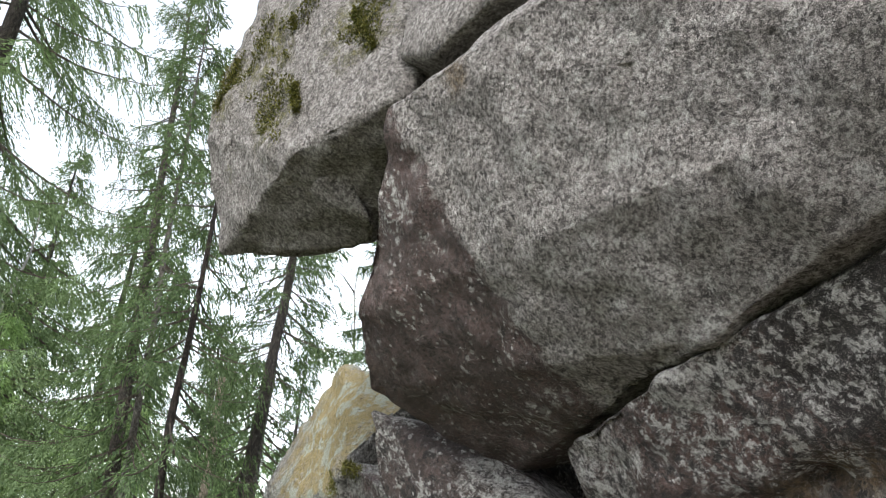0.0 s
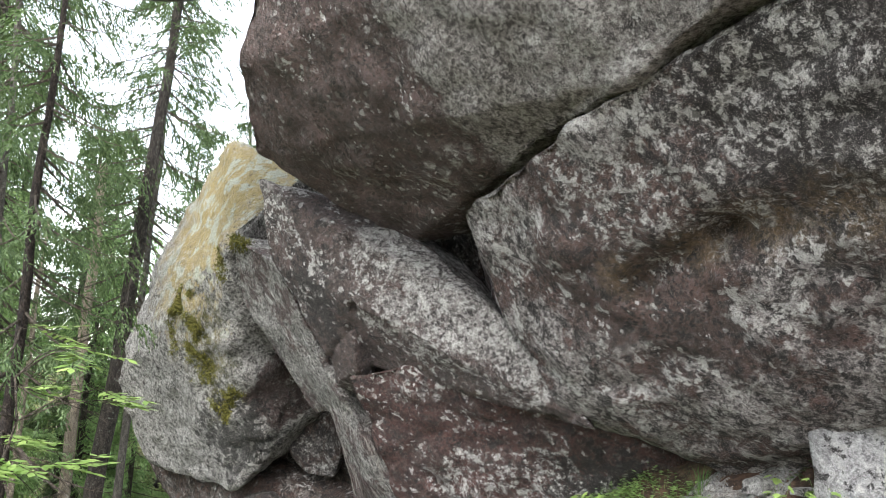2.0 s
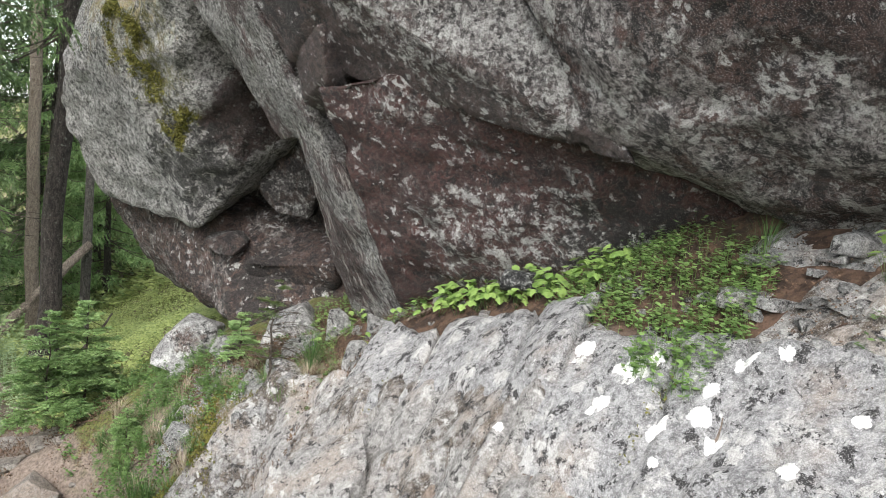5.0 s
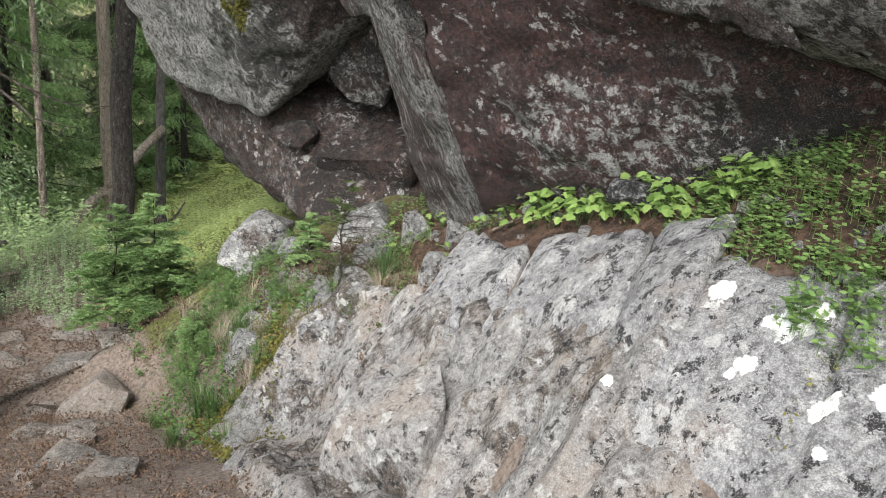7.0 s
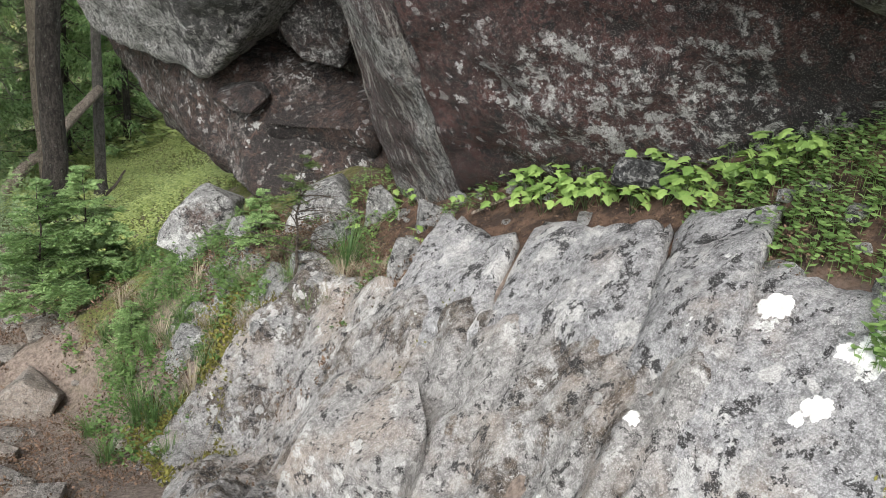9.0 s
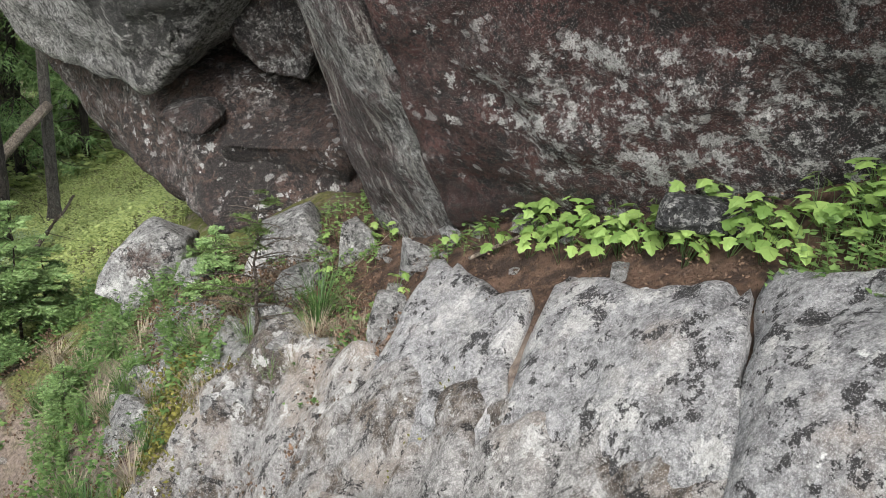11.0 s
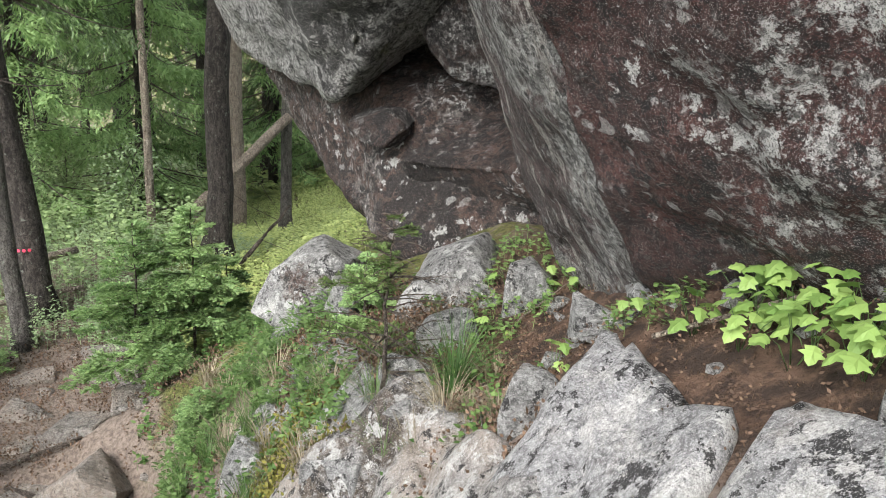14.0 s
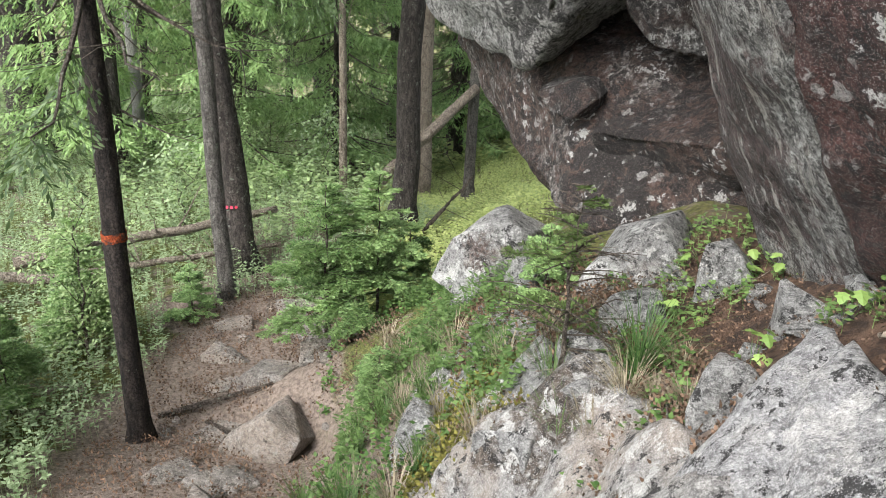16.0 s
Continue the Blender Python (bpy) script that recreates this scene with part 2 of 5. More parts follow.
def bark_mat(name, a, b, spots=(0.25, 0.27, 0.22), amount=0.3):
    k = Mat(name, 0.92)
    plates = k.noise(30, 7, 0.7, stretch=(1, 1, 0.35), dist=0.5)
    scale = k.cells(42, "DISTANCE_TO_EDGE", "Distance", 0.05)
    fine = k.noise(90, 5, 0.7)
    col = k.mix(k.ramp(plates, 0.36, 0.64), a, b)
    col = k.mix(k.ramp(scale, 0.10, 0.02, 0, 0.75), col, tuple(c * 0.3 for c in a))
    col = k.mix(k.ramp(k.noise(22, 7, 0.7, shift=4), 0.66 - 0.2 * amount, 0.70 - 0.2 * amount, 0, 0.85), col, spots)
    h = k.math("ADD", k.math("MULTIPLY", plates, 1.5), k.math("ADD", fine, k.math("MULTIPLY", k.ramp(scale, 0.0, 0.15), 1.2)))
    return k.finish(col, h, 1.0, 0.03)


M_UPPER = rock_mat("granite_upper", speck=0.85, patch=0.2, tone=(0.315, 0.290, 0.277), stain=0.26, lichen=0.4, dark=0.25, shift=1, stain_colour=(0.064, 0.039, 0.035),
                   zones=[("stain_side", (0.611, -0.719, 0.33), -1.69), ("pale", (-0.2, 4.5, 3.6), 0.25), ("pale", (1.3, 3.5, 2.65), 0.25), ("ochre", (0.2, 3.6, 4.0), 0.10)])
M_OVER = rock_mat("granite_overhang", speck=0.7, tone=(0.255, 0.235, 0.22), stain=0.1, lichen=0.2, dark=0.15, moss=0.3, shift=9,
                  zones=[("moss", (-0.5, 4.35, 4.95), 0.3), ("moss", (-1.25, 5.1, 5.2), 0.3), ("moss", (-1.15, 4.95, 4.55), 0.25), ("moss", (-1.7, 5.6, 5.1), 0.3)])
M_RIGHT = rock_mat("granite_right", tone=(0.33, 0.30, 0.29), stain=0.54, lichen=0.55, dark=0.55, patch=0.66, spread_size=0.5, shift=13, stain_colour=(0.062, 0.034, 0.028),
                   zones=[("pale", (1.45, 3.75, 2.3), 0.35), ("pale", (1.75, 3.1, 2.45), 0.3), ("pale", (1.15, 4.8, 2.1), 0.25), ("dark", (2.0, 2.9, 2.5), 0.65), ("stain", (1.75, 4.1, 1.95), 0.4),
                          ("ochre", (1.75, 4.15, 1.85), 0.12), ("ochre", (1.95, 3.8, 1.95), 0.12), ("ochre", (2.1, 3.5, 2.05), 0.16), ("ochre", (2.3, 3.2, 2.1), 0.2)])
M_WEDGE = rock_mat("granite_pale", tone=(0.29, 0.27, 0.26), stain=0.42, lichen=0.45, dark=0.4, patch=0.55, spread_size=0.7, shift=17, stain_colour=(0.055, 0.036, 0.032),
                   zones=[("stain_side", (0.437, 0.033, 0.899), 2.06), ("pale", (0.70, 5.88, 2.05), 0.17), ("pale", (0.72, 5.75, 1.75), 0.2), ("pale", (1.1, 5.55, 1.6), 0.3), ("pale", (1.6, 5.3, 1.35), 0.2), ("pale", (0.05, 6.3, 2.4), 0.2),
                          ("stain", (0.25, 6.3, 1.95), 0.55), ("dark", (0.35, 6.3, 1.85), 0.3)])
M_MID = rock_mat("granite_maroon", tone=(0.25, 0.23, 0.22), stain=0.85, lichen=0.40, dark=0.42, patch=0.42, spread_size=0.7, shift=22, stain_colour=(0.050, 0.018, 0.015),
                 zones=[("pale", (1.55, 6.2, 0.5), 0.28), ("pale", (1.9, 5.9, 0.5), 0.3), ("stain", (1.2, 6.0, 1.0), 0.5), ("stain", (1.9, 5.4, 0.9), 0.4),
                        ("dark", (2.3, 5.6, 0.5), 0.4)])
M_FIN = rock_mat("granite_streaked", tone=(0.29, 0.28, 0.265), stain=0.5, lichen=0.35, dark=0.3, patch=0.35, shift=27, streak=(1.4, 1.1, -2.45),
                 zones=[("stain", (0.9, 7.7, 0.2), 0.4)])
M_BOULDER = rock_mat("granite_boulder", tone=(0.35, 0.34, 0.325), stain=0.28, lichen=0.35, dark=0.35, patch=0.35, moss=0.25, shift=31,
                     zones=[("moss", (-0.75, 8.4, 1.75), 0.42), ("moss", (-0.6, 8.5, 1.35), 0.3), ("yellow", (-0.8, 8.2, 3.0), 1.3), ("stain", (0.1, 8.5, 1.1), 0.4),
                            ("dark", (-0.5, 8.7, 0.5), 0.5)])
# Dark reddish rock, toned darker still to paint in the shade of the hollow.
M_ALCOVE_SHADED = rock_mat("granite_alcove_shaded", tone=(0.13, 0.12, 0.115), stain=0.6, lichen=0.25, dark=0.6, patch=0.2, shift=40, stain_colour=(0.050, 0.031, 0.026))
M_UNDER = rock_mat("granite_undercut", tone=(0.22, 0.195, 0.18), stain=0.62, lichen=0.25, dark=0.62, patch=0.5, spread_size=0.8, shift=42, stain_colour=(0.060, 0.034, 0.027),
                   zones=[("stain", (0.6, 8.4, -0.5), 0.5), ("dark", (0.1, 8.8, -0.4), 0.35)])
M_SLAB = rock_mat("granite_slab", speck=0.3, tone=(0.40, 0.395, 0.395), stain=0.0, lichen=0.4, white=0.18, dark=0.22, patch=0.8, spread_size=0.5, shift=46, tan=0.25, grit=0.9,
                  zones=[("white", (1.78, 4.87, 0.14), 0.05), ("white", (1.89, 4.62, 0.18), 0.06), ("white", (1.94, 4.57, 0.21), 0.045), ("white", (1.78, 4.59, -0.01), 0.045), ("white", (1.90, 4.36, 0.03), 0.055), ("white", (1.59, 4.69, -0.21), 0.028)])
M_WORN = rock_mat("granite_worn", speck=0.25, tone=(0.38, 0.365, 0.35), stain=0.47, lichen=0.35, white=0.14, dark=0.30, patch=0.58, spread_size=0.55, shift=50, tan=0.55, grit=0.9, stain_colour=(0.085, 0.066, 0.05))
M_STONE = rock_mat("stone_grey", speck=0.4, tone=(0.31, 0.305, 0.295), stain=0.3, lichen=0.35, dark=0.36, patch=0.58, spread_size=0.6, shift=55, tan=0.2, stain_colour=(0.09, 0.06, 0.05))
M_PATHSTONE = rock_mat("stone_path", speck=0.35, tone=(0.30, 0.27, 0.24), stain=0.0, lichen=0.15, dark=0.2, shift=60, tan=0.7)
M_DARKSTONE = rock_mat("stone_dark", tone=(0.09, 0.09, 0.09), stain=0.0, lichen=0.25, dark=0.5, shift=64)


def ground_mat():
    k = Mat("forest_floor", 0.95)
    lit = k.noise(38, 8, 0.75)
    big = k.noise(1.4, 6, 0.65)
    needle = k.noise(70, 5, 0.7, stretch=(1, 1, 0.3), turn=(1, 0.6, 0))
    soil = k.mix(k.ramp(lit, 0.35, 0.65), (0.115, 0.088, 0.072), (0.28, 0.225, 0.185))
    soil = k.mix(k.ramp(needle, 0.6, 0.75, 0, 0.6), soil, (0.34, 0.27, 0.215))
    green = k.mix(k.ramp(lit, 0.38, 0.62), (0.05, 0.062, 0.016), (0.15, 0.155, 0.04))
    s = k.along((0.906, 0.423, 0.0), 1.11 * 0.906 + 6.6 * 0.423)
    wob = k.math("MULTIPLY", k.math("SUBTRACT", big, 0.5), 1.6)
    s = k.math("ADD", s, wob)
    side = k.math("MAXIMUM", k.ramp(s, -2.6, -3.1), k.math("MULTIPLY", k.ramp(s, -1.55, -1.1), k.along((0, 0.6, 0), 4.3)))
    side = k.math("MAXIMUM", k.ramp(side, 0.2, 0.8), k.ramp(k.along((0, 1, 0), 0), 11.0, 13.0))
    col = k.mix(side, soil, k.mix(k.ramp(k.noise(4, 6, 0.7), 0.36, 0.52), soil, green))
    ledge = k.ramp(k.along((0.906, 0.423, 0.0), 1.11 * 0.906 + 6.6 * 0.423), -0.1, 0.15)
    ledge = k.math("MULTIPLY", ledge, k.ramp(k.along((0, 1, 0), 0), 9.0, 8.0))
    col = k.mix(ledge, col, k.mix(k.ramp(k.noise(11, 6, 0.7), 0.4, 0.62), (0.038, 0.024, 0.017), (0.125, 0.075, 0.05)))
    h = k.math("ADD", lit, k.math("MULTIPLY", needle, 0.6))
    return k.finish(col, h, 0.9, 0.03)


M_LICHEN = lichen_mat()
M_GROUND = ground_mat()
M_BARK = bark_mat("spruce_bark", (0.045, 0.037, 0.033), (0.135, 0.115, 0.10))
M_BARK_BLACK = bark_mat("dark_bark", (0.022, 0.017, 0.015), (0.075, 0.057, 0.048), (0.16, 0.16, 0.13), 0.15)
M_BARK_GREY = bark_mat("grey_bark", (0.10, 0.09, 0.08), (0.24, 0.22, 0.20))
M_DEAD = bark_mat("bare_dead_wood", (0.26, 0.21, 0.165), (0.45, 0.385, 0.31), (0.14, 0.11, 0.09), 0.2)
M_BIRCH = bark_mat("birch_bark", (0.55, 0.53, 0.50), (0.42, 0.41, 0.39), (0.06, 0.055, 0.05), 0.25)
M_TWIG = bark_mat("twig_bark", (0.09, 0.072, 0.058), (0.19, 0.155, 0.125))
M_NEEDLE = leaf_mat("spruce_needles", (0.036, 0.064, 0.027), (0.16, 0.225, 0.105), 0.6, 0.32)
M_NEEDLE_YOUNG = leaf_mat("young_spruce_needles", (0.10, 0.195, 0.075), (0.36, 0.50, 0.21), 0.55, 0.45)
M_NEEDLE_DRY = leaf_mat("thin_spruce_needles", (0.05, 0.085, 0.022), (0.12, 0.17, 0.055), 0.6, 0.2)
M_BRIGHT = leaf_mat("bright_leaves", (0.12, 0.21, 0.05), (0.29, 0.41, 0.12), 0.5, 0.35)
M_BERRY = leaf_mat("berry_leaves", (0.045, 0.10, 0.028), (0.19, 0.29, 0.095), 0.42, 0.3)
M_HILL = leaf_mat("bilberry_cover", (0.08, 0.135, 0.045), (0.46, 0.52, 0.20), 0.5, 0.4)
M_BROAD = leaf_mat("broad_leaves", (0.11, 0.18, 0.07), (0.36, 0.46, 0.22), 0.5, 0.4)
M_PALELEAF = leaf_mat("pale_leaves", (0.11, 0.17, 0.075), (0.36, 0.45, 0.26), 0.5, 0.35)
M_GRASS = leaf_mat("grass_blades", (0.035, 0.08, 0.022), (0.13, 0.20, 0.07), 0.5, 0.25)
M_STRAW = leaf_mat("dry_grass", (0.17, 0.14, 0.10), (0.38, 0.325, 0.235), 0.7, 0.15)
M_STRAW_BROWN = leaf_mat("needle_litter", (0.055, 0.033, 0.022), (0.19, 0.12, 0.08), 0.9, 0.05)
M_MOSS = leaf_mat("moss_tufts", (0.045, 0.045, 0.012), (0.17, 0.155, 0.035), 0.9, 0.1)
M_ORANGE = bark_mat("orange_paint", (0.42, 0.07, 0.02), (0.55, 0.12, 0.03), (0.07, 0.05, 0.04), 0.8)
M_PINK = Mat("pink_tag", 0.5).finish((0.68, 0.07, 0.12))


# ---- mesh helpers ----
def mesh_of(name, verts, faces, mat, smooth=True):
    me = bpy.data.meshes.new(name)
    me.from_pydata([tuple(v) for v in verts], [], [tuple(f) for f in faces])
    me.materials.append(mat)
    if smooth:
        me.shade_smooth()
    return me


def part(name, me, parent, label=""):
    ob = new(name, me)
    ob.parent = parent
    if label:
        tagged(ob, label)
    return ob


def fbm(p, octaves=5, rough=0.55):
    a, s, f = 0.0, 1.0, 1.0
    for _ in range(octaves):
        a += s * noise.noise(p * f)
        s *= rough
        f *= 2.03
    return a


def rocky(bm, cell, amp, seed, big=0.6, facet=0.0, limit=None, grooves=()):
    """Refine a coarse solid and roughen it like broken granite."""
    for _ in range(9):
        long = [e for e in bm.edges if e.calc_length() > cell * 1.35 and (limit is None or limit(e.verts[0].co) or limit(e.verts[1].co))]
        if not long:
            break
        bmesh.ops.subdivide_edges(bm, edges=long, cuts=1, use_grid_fill=False, use_single_edge=True)
        bmesh.ops.triangulate(bm, faces=[f for f in bm.faces if len(f.verts) > 3])
    bm.normal_update()
    off = Vector((seed * 3.1, seed * 1.7, seed * 2.3))
    moves = []
    for v in bm.verts:
        p = v.co + off
        d = fbm(p * (1.0 / big), 3) * amp * 1.6 + fbm(p * 5.5, 4, 0.6) * amp * 0.55
        if facet:
            c = noise.voronoi(p * 2.6)[0]
            d += (c[1] - c[0] - 0.25) * facet
        for a, e, wide, deep in grooves:
            a, e = Vector(a), Vector(e)
            u = min(1.0, max(0.0, (v.co - a).dot(e - a) / (e - a).length_squared))
            q = (v.co - a.lerp(e, u)).length / wide
            if q < 2.5:
                d -= deep * math.exp(-q * q)
        moves.append(v.normal * d)
    for v, m in zip(bm.verts, moves):
        v.co += m
    bm.normal_update()
    return bm


def rock_mesh(name, corners, mat, cell=0.05, amp=0.03, seed=1, bevel=0.05, big=0.6, facet=0.03, limit=None, grooves=()):
    bm = bmesh.new()
    for c in corners:
        bm.verts.new(c)
    res = bmesh.ops.convex_hull(bm, input=bm.verts)
    bmesh.ops.delete(bm, geom=list({g for g in res["geom_interior"] + res["geom_unused"] if isinstance(g, bmesh.types.BMVert)}), context="VERTS")
    bmesh.ops.dissolve_limit(bm, angle_limit=radians(4), verts=bm.verts, edges=bm.edges)
    if bevel:
        bmesh.ops.bevel(bm, geom=list(bm.edges), offset=bevel, segments=2, profile=0.6, affect="EDGES", clamp_overlap=True)
    bmesh.ops.triangulate(bm, faces=bm.faces)
    rocky(bm, cell, amp, seed, big, facet, limit, grooves)
    me = bpy.data.meshes.new(name)
    bm.to_mesh(me)
    bm.free()
    me.materials.append(mat)
    me.shade_smooth()
    return me


def rock(name, corners, mat, label, category="rock", group="", **kw):
    ob = new(name, rock_mesh(name, corners, mat, **kw))
    return tagged(ob, label, category, group)


def tube(points, radii, sides=8, jitter=0.0, seed=0):
    """Verts and faces of a tapered tube along points."""
    rng = random.Random(seed)
    vs, fs = [], []
    n = len(points)
    for i, (p, r) in enumerate(zip(points, radii)):
        d = (Vector(points[min(i + 1, n - 1)]) - Vector(points[max(i - 1, 0)])).normalized()
        a = d.orthogonal() if abs(d.z) < 0.9 else Vector((1, 0, 0))
        a = (a - d * a.dot(d)).normalized()
        b = d.cross(a)
        for k in range(sides):
            an = 2 * math.pi * k / sides
            rr = r * (1 + rng.uniform(-jitter, jitter))
            vs.append(Vector(p) + a * (math.cos(an) * rr) + b * (math.sin(an) * rr))
    for i in range(n - 1):
        for k in range(sides):
            k2 = (k + 1) % sides
            fs.append((i * sides + k, i * sides + k2, (i + 1) * sides + k2, (i + 1) * sides + k))
    fs.append(tuple(reversed(range(sides))))
    fs.append(tuple((n - 1) * sides + k for k in range(sides)))
    return vs, fs


class Bag:
    """Collects verts and faces of many small pieces for one mesh."""

    def __init__(self):
        self.v, self.f = [], []

    def add(self, vs, fs):
        o = len(self.v)
        self.v.extend(vs)
        self.f.extend(tuple(i + o for i in f) for f in fs)

    def blade(self, p, d, w, side):
        """A narrow pointed leaf from p along d, w wide across side."""
        m = p + d * 0.45
        self.add([p, m + side * w, p + d, m - side * w], [(0, 1, 2, 3)])


# ---- the lie of the land ----
def smooth(a, b, x):
    t = min(1.0, max(0.0, (x - a) / (b - a)))
    return t * t * (3 - 2 * t)


def slope_st(x, y):
    """Distance up the slope from the foot ledge, and along it towards the start of the walk."""
    dx, dy = x - 1.11, y - 6.6
    return dx * 0.906 + dy * 0.423, dx * 0.423 - dy * 0.906


def trail_z(w):
    if w > 2.9:
        return -0.44 + 0.10 * (w - 2.9)
    if w > -2.4:
        return -0.44 + 0.34 * (w - 2.9)
    return -2.24 - 0.02 * (-2.4 - w) if w > -12 else -2.43


LEDGE = [(-7.0, -2.25), (-4.0, -1.35), (-2.6, -0.86), (-1.6, -0.66), (-0.9, -0.62), (-0.5, -0.47), (-0.2, -0.29), (0.5, -0.10), (1.0, 0.05), (1.35, 0.17), (1.8, 0.27), (2.5, 0.36), (6.0, 0.95)]


def ledge_z(w):
    """Height of the lip of the rock ledge along the cliff foot."""
    w = max(-7.0, min(w, 6.0))
    for (a, p), (b, q) in zip(LEDGE, LEDGE[1:]):
        if w <= b:
            return p + (q - p) * (w - a) / (b - a)
    return LEDGE[-1][1]


def lip(w):
    return 0.15 - 0.11 * smooth(1.4, 1.75, w)


def ground_z(x, y):
    s, w = slope_st(x, y)
    low = trail_z(w) + 0.10 * smooth(-2.5, -7, s) - 0.3 * smooth(-4, -12, s)
    u = lip(w) - s
    if u > 0:
        v = min(u, 2.2)
        bare, bank, far = 0.7 * v + 0.6 * v * v, 0.15 * v + 0.5 * v * v, 0.6 * u
        fall = bare + (bank - bare) * smooth(-0.25, -0.8, w)
        fall += (far - fall) * smooth(-1.9, -2.7, w)
        high = ledge_z(w) - fall
    else:
        high = ledge_z(w) + (0.75 - 0.15 * smooth(-0.5, -1.0, w)) * min(-u, 0.8 - 0.35 * smooth(-0.7, -1.2, w)) + 0.28 * max(0.0, min(-u, 8.0) - 0.8)
    d = high - low
    h = 0.14
    z = low + 0.5 * (d + math.sqrt(d * d + h * h)) - 0.02
    p = Vector((x, y, 0))
    z += 0.03 * fbm(p * 2.2, 4) + 0.10 * noise.noise(p * 0.45)
    if y > 11:
        z -= 0.19 * (min(y, 40) - 11) * smooth(11, 15, y) * smooth(6.0, 0.0, s)
    return z


def axis(lo, hi, fine_lo, fine_hi, step):
    """Grid lines, close within the fine stretch and ever wider outside."""
    out, v, d = [], fine_lo, step
    while v > lo:
        d *= 1.22
        v -= d
        out.append(max(v, lo))
    out.reverse()
    v = fine_lo
    while v < fine_hi:
        out.append(v)
        v += step
    d = step
    out.append(fine_hi)
    v = fine_hi
    while v < hi:
        d *= 1.22
        v += d
        out.append(min(v, hi))
    return out


def build_ground():
    xs, ys = axis(-400, 400, -4.6, 3.2, 0.05), axis(-400, 400, -1.0, 12.0, 0.05)
    vs = [(x, y, ground_z(x, y)) for y in ys for x in xs]
    n = len(xs)
    fs = [(j * n + i, j * n + i + 1, (j + 1) * n + i + 1, (j + 1) * n + i) for j in range(len(ys) - 1) for i in range(n - 1)]
    return tagged(new("ground", mesh_of("ground", vs, fs, M_GROUND)), "brown forest floor with trail and green banks", "ground", kind="structure")


build_ground()


from mathutils.bvhtree import BVHTree


def near_view(c):
    return c.x < 3.6 and c.y > 1.2 and c.z > -1.2


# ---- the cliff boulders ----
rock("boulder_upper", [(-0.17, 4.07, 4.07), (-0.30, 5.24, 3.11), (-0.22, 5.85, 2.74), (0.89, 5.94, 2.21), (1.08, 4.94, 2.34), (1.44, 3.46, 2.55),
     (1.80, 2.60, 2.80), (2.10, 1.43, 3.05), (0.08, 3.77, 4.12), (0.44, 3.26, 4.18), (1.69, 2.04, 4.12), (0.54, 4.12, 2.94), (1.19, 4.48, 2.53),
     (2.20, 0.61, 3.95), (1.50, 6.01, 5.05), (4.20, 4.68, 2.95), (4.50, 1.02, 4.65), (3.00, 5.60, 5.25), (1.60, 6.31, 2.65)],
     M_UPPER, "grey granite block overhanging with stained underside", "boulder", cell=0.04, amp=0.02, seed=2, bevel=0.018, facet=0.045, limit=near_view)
rock("boulder_overhang", [(-1.36, 5.50, 4.15), (-0.83, 4.72, 4.08), (-0.47, 4.42, 4.09), (-0.10, 4.05, 4.17), (-1.59, 6.10, 3.84), (-1.05, 5.90, 3.80), (-0.60, 5.60, 3.75), (-0.30, 5.30, 3.69), (-1.82, 5.75, 4.70), (-1.74, 5.75, 5.53), (-1.34, 5.40, 5.78), (-0.56, 4.50, 4.84), (-0.23, 4.20, 5.02),
     (-1.25, 4.99, 6.53), (-0.20, 6.60, 4.60), (-1.30, 6.80, 4.70), (-1.30, 6.72, 6.45), (0.60, 6.41, 6.45), (0.50, 4.68, 6.05), (0.60, 5.09, 4.65)],
     M_OVER, "jutting grey granite block with mossy top", "boulder", cell=0.045, amp=0.03, seed=5, bevel=0.05, facet=0.05)
rock("rock_chip", [(-0.76, 4.95, 3.90), (-0.69, 4.85, 3.96), (-0.48, 4.80, 3.99), (-0.27, 5.00, 3.72), (-0.63, 5.05, 3.82), (-0.37, 5.30, 3.74), (-0.61, 5.40, 4.30), (-0.79, 5.40, 4.11)],
     M_OVER, "pale granite flake wedged under the overhang", cell=0.035, amp=0.012, seed=7, bevel=0.02)
rock("capping_boulder", [(0.05, 3.79, 4.26), (0.40, 3.31, 4.36), (-0.20, 4.07, 4.45), (-0.10, 4.07, 5.65), (1.20, 2.65, 4.65), (1.40, 2.85, 5.85), (1.60, 5.09, 5.65), (0.80, 5.09, 4.35)],
     M_OVER, "pale granite block lying on the cliff top", "boulder", cell=0.06, amp=0.02, seed=8, bevel=0.06)
rock("boulder_right", [(1.06, 4.84, 2.25), (1.39, 5.14, 1.70), (1.82, 5.19, 1.14), (2.53, 4.84, 0.88), (2.92, 4.84, 0.79), (3.14, 4.58, 0.84),
     (1.80, 4.12, 1.76), (2.08, 3.56, 2.03), (1.89, 2.65, 2.78), (1.37, 3.67, 2.48), (2.62, 3.67, 1.41), (3.20, 2.24, 1.65), (2.50, 1.22, 2.95),
     (4.50, 1.53, 2.65), (4.60, 5.60, 2.45), (4.00, 5.70, 0.95), (1.60, 6.31, 2.05), (2.60, 6.31, 1.05)],
     M_RIGHT, "rust-stained granite block with white crust lichen", "boulder", cell=0.04, amp=0.022, seed=11, bevel=0.015, facet=0.05, limit=near_view,
     grooves=[((1.82, 4.15, 1.80), (2.0, 3.65, 1.98), 0.09, 0.10), ((2.0, 3.65, 1.98), (2.35, 3.15, 2.1), 0.11, 0.13), ((1.82, 4.15, 1.80), (2.15, 4.3, 1.5), 0.03, 0.03)])
